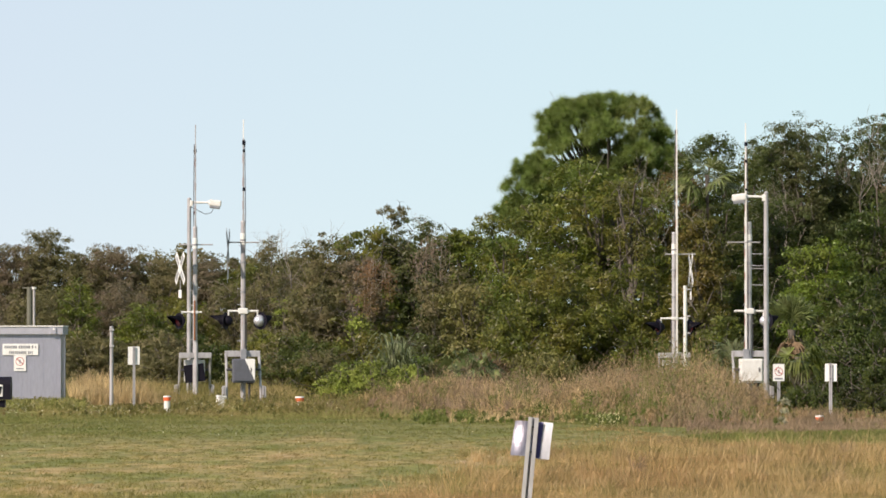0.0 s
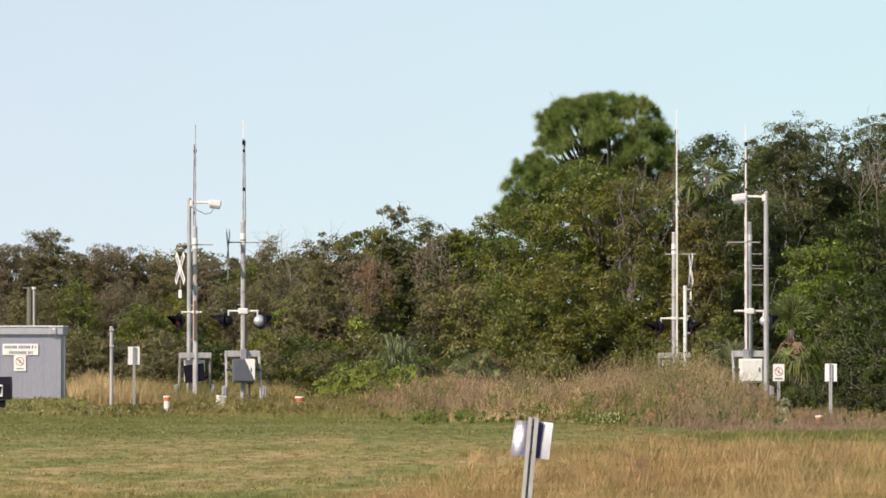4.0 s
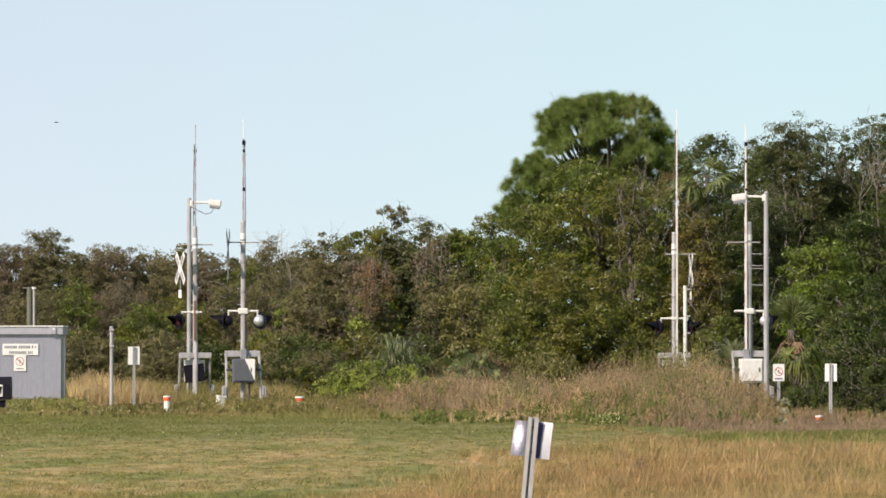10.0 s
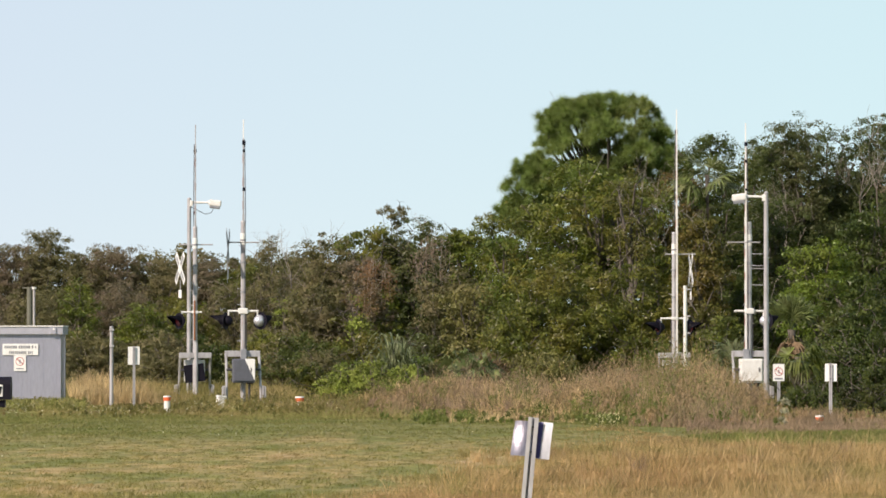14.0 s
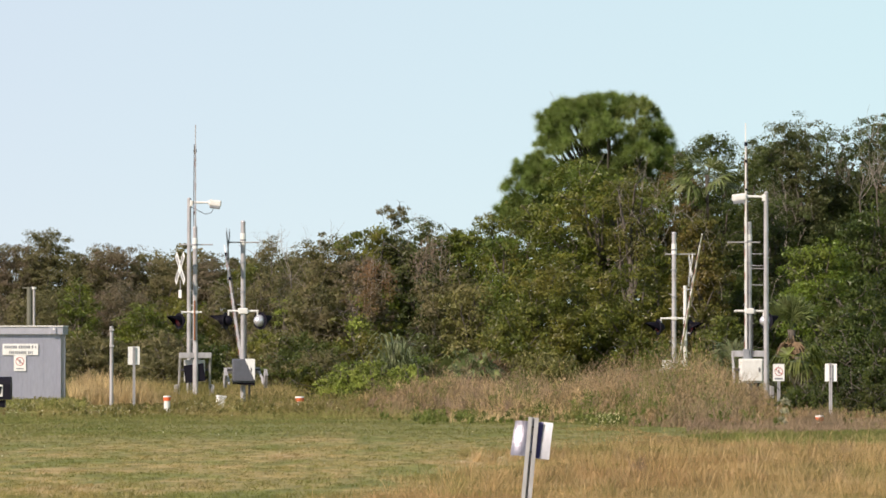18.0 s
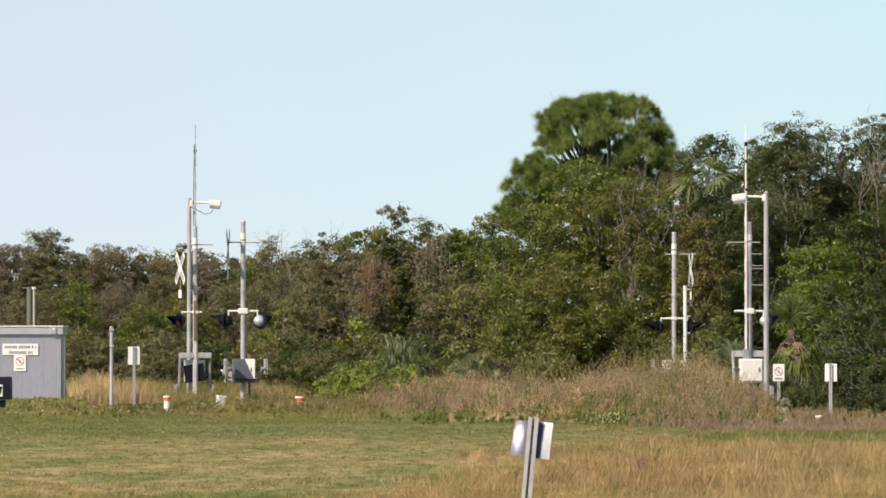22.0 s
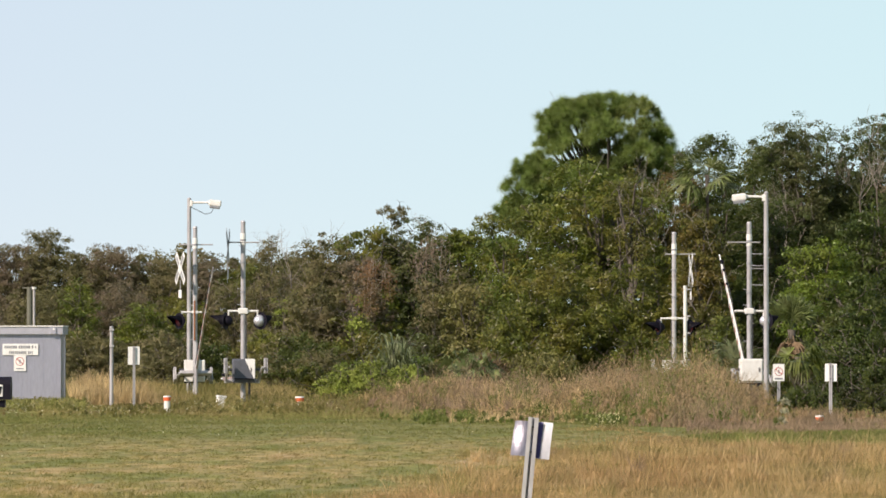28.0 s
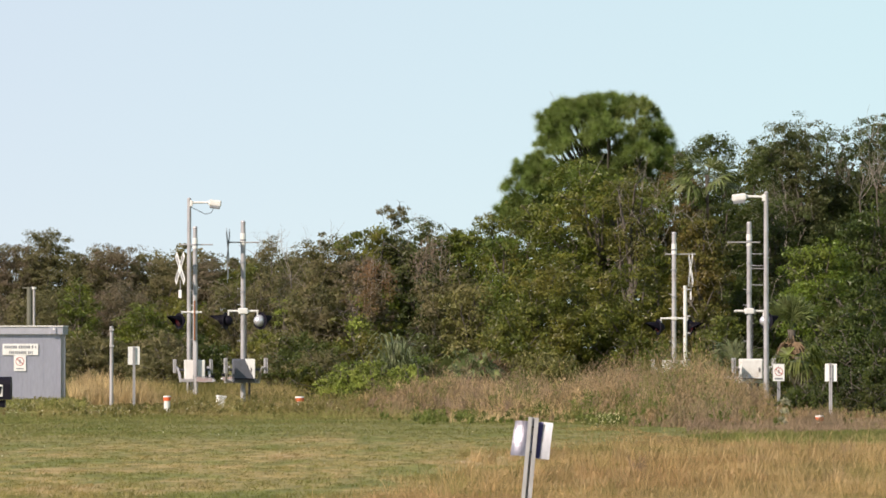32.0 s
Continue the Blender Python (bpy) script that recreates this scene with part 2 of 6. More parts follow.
PINKISH = leafy("pinkish_seed_heads", (0.17, 0.122, 0.085), (0.285, 0.195, 0.145), (0.39, 0.28, 0.22), (0.36, 0.27, 0.17), 0.15, 0.9, 0.3, 0.7)
MID_PALM = leafy("palm_fan_leaves", (0.07, 0.1, 0.035), (0.12, 0.155, 0.055), (0.2, 0.235, 0.1), (0.26, 0.25, 0.13), 0.1, 1.5, 0.2, 0.35)
PETAL = leafy("cream_petals", (0.66, 0.64, 0.46), (0.72, 0.7, 0.52), (0.78, 0.76, 0.6), (0.8, 0.75, 0.45), 0.1, 1.0, 0.2)
YELLOW = leafy("yellow_petals", (0.55, 0.52, 0.18), (0.62, 0.6, 0.28), (0.68, 0.66, 0.38), (0.66, 0.66, 0.48), 0.1, 1.0, 0.2)

SOIL = leafy("grassy_ground", (0.128, 0.14, 0.036), (0.22, 0.196, 0.064), (0.325, 0.25, 0.112), (0.415, 0.292, 0.165), 0.18, 0.3, 0.0, 0.95, True)
bump(SOIL.node_tree, SOIL.node_tree.nodes["Principled BSDF"], noise_of(SOIL.node_tree, 14, 4, 0.7, world_space=True), 0.12, 0.02)


# ---- building helpers ----
def bm_box(bm, centre, size, turn=None, bevel=0.0):
    made = bmesh.ops.create_cube(bm, size=1.0, matrix=Matrix.Translation(centre) @ (turn or Matrix()) @ Matrix.Diagonal((*size, 1)))
    if bevel:
        edges = list({e for v in made["verts"] for e in v.link_edges})
        bmesh.ops.bevel(bm, geom=edges, offset=bevel, segments=2, affect="EDGES", profile=0.6)
    return bm


def bm_tube(bm, a, b, r0, r1=None, n=12):
    a, b = Vector(a), Vector(b)
    m = Matrix.Translation((a + b) / 2) @ (b - a).to_track_quat("Z", "Y").to_matrix().to_4x4()
    bmesh.ops.create_cone(bm, cap_ends=True, segments=n, radius1=r0, radius2=r0 if r1 is None else r1, depth=(b - a).length, matrix=m)
    return bm


def bm_bent(bm, points, radii, n=6):
    """A tapered tube through several points."""
    rings = []
    pts = [Vector(p) for p in points]
    for k, p in enumerate(pts):
        way = (pts[min(k + 1, len(pts) - 1)] - pts[max(k - 1, 0)]).normalized()
        q = way.to_track_quat("Z", "Y").to_matrix()
        rings.append([bm.verts.new(p + q @ Vector((math.cos(i * math.tau / n) * radii[k], math.sin(i * math.tau / n) * radii[k], 0))) for i in range(n)])
    for a, b in zip(rings, rings[1:]):
        for i in range(n):
            bm.faces.new((a[i], a[(i + 1) % n], b[(i + 1) % n], b[i]))
    bm.faces.new(rings[-1])
    bm.faces.new(rings[0][::-1])
    return bm


def part(name, bm, mat, parent=None, label="", at=None, smooth=False):
    me = bpy.data.meshes.new(name)
    bm.normal_update()
    bm.to_mesh(me)
    bm.free()
    me.materials.append(mat)
    if smooth:
        me.polygons.foreach_set("use_smooth", [True] * len(me.polygons))
    ob = new(name, me)
    if parent:
        ob.parent = parent
    if at:
        ob.matrix_basis = at
    if label:
        ob["label"] = label
    return ob


def thing(name, m, label, category, group="", kind=""):
    e = new(name)
    e.empty_display_size = 0.2
    e.matrix_basis = m
    return tagged(e, label, category, group, kind)


def box(*a, **k):
    return bm_box(bmesh.new(), *a, **k)


def tube(*a, **k):
    return bm_tube(bmesh.new(), *a, **k)


def sheet(name, verts, size, mat, parent=None):
    """A mesh of many loose polygons with the same number of corners, from an array of their corners."""
    me = bpy.data.meshes.new(name)
    count = len(verts) // size
    me.vertices.add(len(verts))
    me.vertices.foreach_set("co", np.ascontiguousarray(verts, dtype=np.float32).ravel())
    me.loops.add(len(verts))
    me.loops.foreach_set("vertex_index", np.arange(len(verts), dtype=np.int32))
    me.polygons.add(count)
    me.polygons.foreach_set("loop_start", np.arange(0, len(verts), size, dtype=np.int32))
    me.polygons.foreach_set("loop_total", np.full(count, size, dtype=np.int32))
    me.materials.append(mat)
    me.update(calc_edges=True)
    ob = new(name, me)
    if parent:
        ob.parent = parent
    return ob


# ---- ground ----
def make_ground():
    bm = bmesh.new()
    bmesh.ops.create_grid(bm, x_segments=60, y_segments=60, size=3000)
    return tagged(part("ground", bm, SOIL), "flat grassy ground, partly dry, reaching the horizon", "ground", kind="structure")


make_ground()


# ---- plants ----
def unit(rng, n):
    v = rng.normal(size=(n, 3))
    return v / np.linalg.norm(v, axis=1, keepdims=True)


def leaves(rng, centres, length, width=0.5, outward=None, upright=False, three=False):
    """Diamond-shaped leaves at the given places (three: three-cornered ones); on a crown most of them face outward and up, as leaves turn to the light."""
    n = len(centres)
    if upright:
        along = unit(rng, n) * 0.6 + np.array((0, 0, 1.0))
        side = np.cross(along, unit(rng, n))
    else:
        face = unit(rng, n) if outward is None else unit(rng, n) * 0.75 + outward * 0.8 + np.array((0, 0, 0.25))
        along = np.cross(face, unit(rng, n))
        along[:, 2] -= 0.15
        side = np.cross(face, along)
    along /= np.linalg.norm(along, axis=1, keepdims=True) + 1e-6
    side /= np.linalg.norm(side, axis=1, keepdims=True) + 1e-6
    size = length * rng.uniform(0.6, 1.4, (n, 1))
    a = centres - along * size * 0.5
    b = centres + side * size * width * 0.5
    c = centres + along * size * 0.5
    d = centres - side * size * width * 0.5
    if three:
        return np.stack([a, c + (b - centres) * 0.9, c + (d - centres) * 0.9], axis=1).reshape(-1, 3)
    return np.stack([a, b, c, d], axis=1).reshape(-1, 3)


def crown_points(rng, lobes, count, clump, fill=0.3, holes=0.0, per=56):
    """Places for leaves: small rounded sprays, most of them near the skin of the lobes, each fuller on its upper and outer side; holes: the share of the skin that is open."""
    lobes = np.array(lobes, dtype=float)
    weight = lobes[:, 3] * lobes[:, 4] + lobes[:, 3] * lobes[:, 5]
    n = max(1, int(count / per / (1 - 0.5 * holes)))
    pick = rng.choice(len(lobes), n, p=weight / weight.sum())
    way = unit(rng, n)
    way[:, 2] = np.where(way[:, 2] < -0.5, -way[:, 2], way[:, 2])
    deep = rng.random(n) < fill
    reach = np.where(deep, rng.uniform(0.2, 0.85, n), rng.normal(0.93, 0.12, n))
    centre = lobes[pick, :3] + way * reach[:, None] * lobes[pick, 3:6]
    if holes:
        wave = np.zeros(n)
        for k in range(9):
            f = unit(rng, 1)[0] * rng.uniform(3.0, 7.5)
            wave += np.sin(centre @ f + rng.uniform(0, math.tau))
        keep = deep | (wave > np.quantile(wave, holes))
        centre, way = centre[keep], way[keep]
        n = len(centre)
    size = clump * rng.uniform(0.45, 1.4, n)
    off = unit(rng, n * per) * rng.uniform(0.35, 1.15, (n * per, 1))
    toward = np.repeat(way * 0.6 + np.array((0, 0, 0.6)), per, axis=0)
    flip = ((off * toward).sum(axis=1) < -0.1) & (rng.random(n * per) < 0.65)
    off = np.where(flip[:, None], -off, off)
    p = np.repeat(centre, per, axis=0) + off * np.repeat(size, per)[:, None] * np.array((0.85, 0.85, 0.58))
    out = np.repeat(way, per, axis=0) * 0.45 + off
    out /= np.linalg.norm(out, axis=1, keepdims=True)
    keep = p[:, 2] > 0.05
    return p[keep], out[keep]


def random_lobes(rng, width, height, low, count, lobe):
    """Lobes that fill an egg-shaped crown above the height low."""
    made = []
    half, mid = (height - low) / 2, (height + low) / 2
    for k in range(count):
        a = k * 2.39996 + rng.uniform(-0.4, 0.4)
        z = -0.9 + 1.87 * (k + 0.5) / count + rng.uniform(-0.1, 0.1)
        r = math.sqrt(max(0.3, 1 - abs(z) ** 4)) * rng.uniform(0.55, 1.0)
        s = lobe * rng.uniform(0.75, 1.25)
        made.append((r * math.cos(a) * max(0.1, width / 2 - s * 0.8), r * math.sin(a) * max(0.1, width / 2 - s * 0.8),
                     mid + min(1.0, z * 1.08) * max(0.1, half - s * 0.8), s, s, s * 0.8))
    made.append((0, 0, mid, width * 0.36, width * 0.34, half * 0.85))
    made.append((width * 0.16, 0, mid - half * 0.25, width * 0.3, width * 0.3, half * 0.7))
    made.append((-width * 0.16, 0, mid - half * 0.25, width * 0.3, width * 0.3, half * 0.7))
    return made


def woody(rng, lobes, height, radius, twigs=0):
    """A tapered, leaning trunk with a limb into each lobe, and bare twigs at the edge."""
    bm = bmesh.new()
    top = height * 0.75
    lean = rng.uniform(-0.06, 0.06, 2) * height
    spine = [(lean[0] * t * t + rng.normal(0, 0.03), lean[1] * t * t, top * t) for t in (0, 0.2, 0.45, 0.7, 1.0)]
    spine[0] = (0, 0, -0.05)
    bm_bent(bm, spine, [radius * 1.25, radius, radius * 0.8, radius * 0.6, radius * 0.3], 8)
    for x, y, z, rx, ry, rz in lobes:
        t = min(0.9, max(0.15, (z - height * 0.15) / top * 0.8))
        s = (lean[0] * t * t, lean[1] * t * t, top * t)
        m = ((s[0] + x) / 2 + rng.normal(0, 0.1), (s[1] + y) / 2 + rng.normal(0, 0.1), (s[2] + z) / 2 - 0.1)
        bm_bent(bm, [s, m, (x, y, z), (x + rng.normal(0, rx * 0.4), y + rng.normal(0, ry * 0.4), z + rz * 0.7)],
                [radius * 0.42, radius * 0.3, radius * 0.18, 0.012], 5)
    for k in range(twigs):
        x, y, z, rx, ry, rz = lobes[rng.integers(len(lobes))]
        w = unit(rng, 1)[0]
        w[2] = abs(w[2])
        a = Vector((x + w[0] * rx * 0.6, y + w[1] * ry * 0.6, z + w[2] * rz * 0.6))
        b = a + Vector(w) * rng.uniform(0.25, 0.5) + Vector(rng.normal(0, 0.1, 3))
        c = b + Vector(w) * rng.uniform(0.05, 0.25) + Vector(rng.normal(0, 0.12, 3))
        bm_bent(bm, [a, b, c], [0.016, 0.009, 0.004], 4)
        e = b + Vector(rng.normal(0, 0.15, 3))
        bm_bent(bm, [b, (b + e) / 2 + Vector(rng.normal(0, 0.03, 3)), e], [0.008, 0.006, 0.003], 4)
    return bm


def snags(rng, lobes, count):
    """Bare branches that show at the skin of a crown, each with a few side twigs."""
    bm = bmesh.new()
    for k in range(count * 3):
        x, y, z, rx, ry, rz = lobes[rng.integers(len(lobes))]
        w = unit(rng, 1)[0] * 0.6 + np.array((0, -0.6, 0.55))
        p = Vector((x + w[0] * rx * 0.7, y + w[1] * ry * 0.85, z + w[2] * rz * 0.4))
        way = Vector((rng.normal(0, 0.5), rng.normal(-0.1, 0.2), rng.uniform(0.3, 1.0))).normalized()
        pts = [p.copy()]
        for s in range(4):
            way = (way + Vector(rng.normal(0, 0.17, 3))).normalized()
            p = p + way * rng.uniform(0.12, 0.3)
            pts.append(p.copy())
            if s:
                q = p + (way + Vector(rng.normal(0, 0.6, 3))).normalized() * rng.uniform(0.15, 0.4)
                bm_bent(bm, [p, (p + q) / 2 + Vector(rng.normal(0, 0.03, 3)), q], [0.007, 0.005, 0.003], 3)
        bm_bent(bm, pts, [0.011, 0.01, 0.008, 0.006, 0.003], 4)
    return bm


def tree(name, x, y, width, height, mat, label, seed, low=0.4, leaf=0.14, lobe=1.0, count=11, cover=4.2,
         clump=0.36, bark=None, lobes=None, twigs=14, category="tree", group="", radius=None, bare=0, holes=0.16, fine=0.74):
    rng = np.random.default_rng(seed)
    t = thing(name, pose(x, y, 0, 0, 0, 0), label, category, group)
    if lobes is None:
        lobes = random_lobes(rng, width, height, low, count, lobe)
    part("trunk", woody(rng, lobes, height, radius or 0.022 * height + 0.02, twigs), bark or BARK, t, smooth=True)
    if bare:
        tagged(part("bare_crown", snags(rng, lobes, bare), PALE_BARK, t, "pale crown of bare branches"), kind="stuff")
    leaf *= fine if category == "tree" else fine * 1.12
    n = int(1.2 * cover * width * (height - low) * 0.75 / (0.35 * leaf * leaf))
    p, out = crown_points(rng, lobes, n, clump, 0.38, holes)
    sheet("crown", leaves(rng, p, leaf, 0.6, out, three=True), 3, mat, t)
    return t


def blades(rng, x, y, height, width, lean=0.35, wind=(0.15, 0.0), base=0.0, plain=False):
    """Grass blades or stems: a narrow two-part strip each, bent to a side."""
    n = len(x)
    a = rng.uniform(0, math.tau, n)
    turn = rng.uniform(-1.1, 1.1, n)
    side = np.stack([np.cos(turn), np.sin(turn), np.zeros(n)], axis=1) * (width * rng.uniform(0.6, 1.4, n))[:, None] / 2
    h = height * rng.uniform(0.45, 1.15, n)
    bend = rng.uniform(0.2, 1.0, n) * lean * h
    off = np.stack([np.cos(a) * bend + wind[0] * h, np.sin(a) * bend + wind[1] * h, np.zeros(n)], axis=1)
    foot = np.stack([x, y, np.full(n, base)], axis=1)
    up = np.stack([np.zeros(n), np.zeros(n), h], axis=1)
    mid = foot + up * 0.55 + off * 0.35
    tip = foot + up * 0.97 + off
    if plain:
        return np.stack([foot - side, foot + side, tip], axis=1).reshape(-1, 3)
    low = np.stack([foot - side, foot + side, mid + side * 0.8, mid - side * 0.8], axis=1)
    high = np.stack([mid - side * 0.8, mid + side * 0.8, tip + side * 0.15, tip - side * 0.15], axis=1)
    return np.concatenate([low, high], axis=1).reshape(-1, 3)


def soft_noise(x, y, scale, seed):
    """Smooth values between about 0 and 1 over the ground, from a few waves."""
    rng = np.random.default_rng(seed)
    v = np.zeros(len(x))
    for k in range(7):
        a, f = rng.uniform(0, math.tau), scale * rng.uniform(0.5, 2.2)
        v += np.sin((x * math.cos(a) + y * math.sin(a)) * f + rng.uniform(0, math.tau))
    return 0.5 + v / 7


def wedge(rng, n, near, far, left, right):
    """Random ground places between two distances and two bearings from the camera's side, even over the ground."""
    y = np.sqrt(rng.uniform(near * near, far * far, n))
    return rng.uniform(left, right, n) * y, y


def weed_plants(rng, x, y, h, per, size, spread=0.1, slim=0.22):
    """Feathery weed heads: many small leaves round the upper part of thin stems."""
    n = len(x)
    up = np.repeat(h, per) * rng.beta(3.2, 1.5, n * per)
    r = np.repeat(h, per) * spread * rng.uniform(0.1, 1.0, n * per)
    a = rng.uniform(0, math.tau, n * per)
    lean = np.repeat(rng.normal(0.04, 0.1, n), per) * up
    p = np.stack([np.repeat(x, per) + np.cos(a) * r + lean, np.repeat(y, per) + np.sin(a) * r, up], axis=1)
    return leaves(rng, p, size, slim, None, True)


def weed_height(x, y):
    a = x / y
    rise = np.interp(a, [-0.06, -0.04, -0.02, -0.0046, 0.002, 0.012, 0.022, 0.03, 0.036, 0.043, 0.052, 0.058, 0.064, 0.09], [0.1, 0.2, 0.25, 0.62, 0.98, 1.0, 0.86, 0.88, 1.1, 1.3, 1.15, 0.6, 0.3, 0.22])
    front = 121 + 13 * np.clip((0.004 - a) / 0.02, 0, 1) + 7 * (soft_noise(x, y, 0.6, 43) - 0.5)
    front = front - 11 * np.clip((a - 0.024) / 0.022, 0, 1)
    rise = np.where(a > 0.06, rise * np.clip((134 - y) / 8, 0, 1), rise)
    uneven = 0.55 + 0.9 * np.clip(0.6 * soft_noise(x, y * 0.12, 1.5, 98) + 0.4 * soft_noise(x, y * 0.3, 4.0, 99), 0, 1)
    return rise * uneven * np.clip((y - front) / 13, 0, 1) ** 0.8


def make_grass():
    rng = np.random.default_rng(11)
    # short mown field: small tufts, longer towards the near end
    cx, cy = wedge(rng, 26000, 54, 136, -0.088, 0.088)
    keep = (rng.random(len(cx)) < 0.25 + 0.75 * (64 / cy) ** 2)
    cx, cy = cx[keep], cy[keep]
    size = 0.012 + 0.028 * rng.random(len(cx)) ** 2 + 0.02 * soft_noise(cx, cy, 1.1, 9) ** 2 + 0.07 * np.clip((69 - cy) / 12, 0, 1) * soft_noise(cx, cy, 0.9, 5)
    c = np.repeat(np.arange(len(cx)), 9)
    x, y = cx[c] + rng.normal(0, 0.05, len(c)), cy[c] + rng.normal(0, 0.05, len(c))
    tagged(sheet("mown_grass", blades(rng, x, y, size[c], 0.006 + y * 0.00004, 1.4, plain=True), 3, TURF),
           "short mown green grass with dry patches", "grass", kind="stuff")
    # the field on the near side, sparser
    x, y = wedge(rng, 12000, 20, 56, -0.2, 0.2)
    tagged(sheet("near_grass", blades(rng, x, y, 0.03 + 0.05 * soft_noise(x, y, 1.0, 8), np.full(len(x), 0.012), 1.2, plain=True), 3, TURF),
           "short mown grass on the near side of the field", "grass", kind="stuff")
    # golden tall grass in front
    x, y = wedge(rng, 760000, 50, 112, -0.03, 0.09)
    edge = -0.012 + 0.0009 * (y - 58) + 0.03 * (soft_noise(x, y, 0.3, 21) - 0.5) + rng.normal(0, 0.004, len(x))
    inside = np.clip((x / y - edge) / 0.02, 0, 1)
    keep = (rng.random(len(x)) < 0.1 + 0.9 * inside) & (inside > 0) & (rng.random(len(x)) < 0.35 + 1.2 * np.clip(soft_noise(x, y, 1.1, 22), 0, 1) ** 1.5) & (rng.random(len(x)) < 60 / y)
    keep &= y < 110 - 18 * np.clip((x / y - 0.03) / 0.02, 0, 1) + 8 * (soft_noise(x, y, 0.6, 29) - 0.5)
    x, y, inside = x[keep], y[keep], inside[keep]
    clumps = soft_noise(x, y, 1.3, 23) * soft_noise(x, y, 3.1, 24)
    h = (0.05 + 0.25 * clumps) * (0.3 + 0.7 * inside) * rng.uniform(0.4, 1.1, len(x))
    tall = rng.random(len(x)) < 0.011 * (0.3 + 1.4 * soft_noise(x, y, 0.8, 25))
    low = ~tall & (rng.random(len(x)) < 0.9)
    shade = soft_noise(x, y * 0.6, 0.6, 93) + rng.normal(0, 0.1, len(x)) + 0.3 * np.clip((x / y - 0.064) / 0.012, 0, 1) * np.clip((67 - y) / 6, 0, 1)
    for name, where, mat, said in (("dry_grass", low & (shade > 0.42) & (shade < 0.76), STRAW, "dry golden grass in tufts, bending over"),
                                   ("reddish_grass", low & (shade >= 0.76), RUSSET_STRAW, "reddish dry grass among the golden tufts"),
                                   ("half_green_grass", low & (shade <= 0.42), HALF_GREEN, "half-green grass among the dry tufts")):
        tagged(sheet(name, blades(rng, x[where], y[where], h[where], 0.0034 + y[where] * 0.00003, 1.1, (0.03, 0), plain=True), 3, mat), said, "grass", kind="stuff")
    tagged(sheet("tall_grass", blades(rng, x[tall], y[tall], (0.2 + 0.26 * rng.random(tall.sum())) * (0.4 + 0.6 * inside[tall]), 0.0035 + y[tall] * 0.00002, 0.9, (0.06, 0)), 4, STRAW),
           "scattered tall golden grass stems bending in the wind", "grass", kind="stuff")
    pick = rng.random(len(x)) < 0.12
    tagged(sheet("green_tufts", blades(rng, x[pick], y[pick], h[pick] * 0.8, 0.007 + y[pick] * 0.00003, 1.0, (0.03, 0), plain=True), 3, HERB),
           "green grass tufts among the dry grass", "grass", kind="stuff")
    # greener strip before the weeds
    x, y = wedge(rng, 110000, 80, 134, -0.088, 0.088)
    keep = rng.random(len(x)) < np.clip((y - 80 - 30 * soft_noise(x, y, 0.22, 26)) / 20, 0, 1) ** 1.3 * np.clip(1.3 * soft_noise(x, y, 0.7, 27), 0.2, 1)
    x, y = x[keep], y[keep]
    tagged(sheet("green_sward", blades(rng, x, y, 0.03 + 0.05 * soft_noise(x, y, 1.5, 28), np.full(len(x), 0.014), 1.3, plain=True), 3, SWARD),
           "fresh green grass strip before the weeds", "grass", kind="stuff")
    x, y = wedge(rng, 16000, 88, 106, 0.044, 0.088)
    keep = rng.random(len(x)) < np.clip((y - 87 - 5 * soft_noise(x, y, 0.8, 66)) / 5, 0, 1) * np.clip((x / y - 0.044) / 0.01, 0.2, 1)
    tagged(sheet("green_sward", blades(rng, x[keep], y[keep], 0.05 + 0.09 * soft_noise(x[keep], y[keep], 1.5, 67), np.full(keep.sum(), 0.012), 1.2, plain=True), 3, SWARD),
           "fresh green grass strip behind the golden grass", "grass", kind="stuff")
    # green verge with herbs in front of the crossing
    x, y = wedge(rng, 120000, 106, 154, -0.085, 0.085)
    edge = 124 - 170 * np.clip(x / y + 0.03, 0, 0.09) + 14 * (soft_noise(x, y, 0.4, 31) - 0.5)
    keep = (y > edge) & (rng.random(len(x)) < (y - edge) / 14) & (soft_noise(x, y, 1.2, 33) > 0.2)
    x, y = x[keep], y[keep]
    h = np.clip((y - edge[keep]) / 24, 0.1, 1) * (0.12 + 0.24 * soft_noise(x, y, 0.6, 32)) * np.interp(x / y, [-0.05, -0.044, -0.036, -0.034], [0.35, 0.5, 0.55, 1.0])
    tagged(sheet("verge_grass", blades(rng, x, y, h, np.full(len(x), 0.014), 0.9, plain=True), 3, VERGE),
           "rough green verge grass before the crossing", "grass", kind="stuff")
    x, y = wedge(rng, 1500, 112, 150, -0.085, 0.075)
    keep = (y > 127 - 150 * np.clip(x / y + 0.03, 0, 0.09)) & (soft_noise(x, y, 0.7, 34) > 0.45)
    x, y = x[keep], y[keep]
    tagged(sheet("verge_herbs", weed_plants(rng, x, y, (0.2 + 0.25 * rng.random(len(x))) * np.interp(x / y, [-0.05, -0.044], [0.35, 1]), 26, 0.07, 0.4), 4, HERB),
           "low green herbs in the verge", "herbs", kind="stuff")
    # tall brown weeds, in clumps with greener gaps
    x, y = wedge(rng, 100000, 110, 158, -0.06, 0.085)
    lump = np.clip((0.6 * soft_noise(x, y * 0.6, 1.7, 44) + 0.4 * soft_noise(x, y, 4.5, 45) - 0.32) / 0.36, 0, 1)
    tall = weed_height(x, y) * (0.2 + 0.42 * soft_noise(x, y * 0.6, 0.8, 41) + 0.42 * lump)
    keep = (tall > 0.08) & (rng.random(len(x)) < 0.22 + 0.7 * lump)
    x, y, tall, lump = x[keep], y[keep], tall[keep], lump[keep]
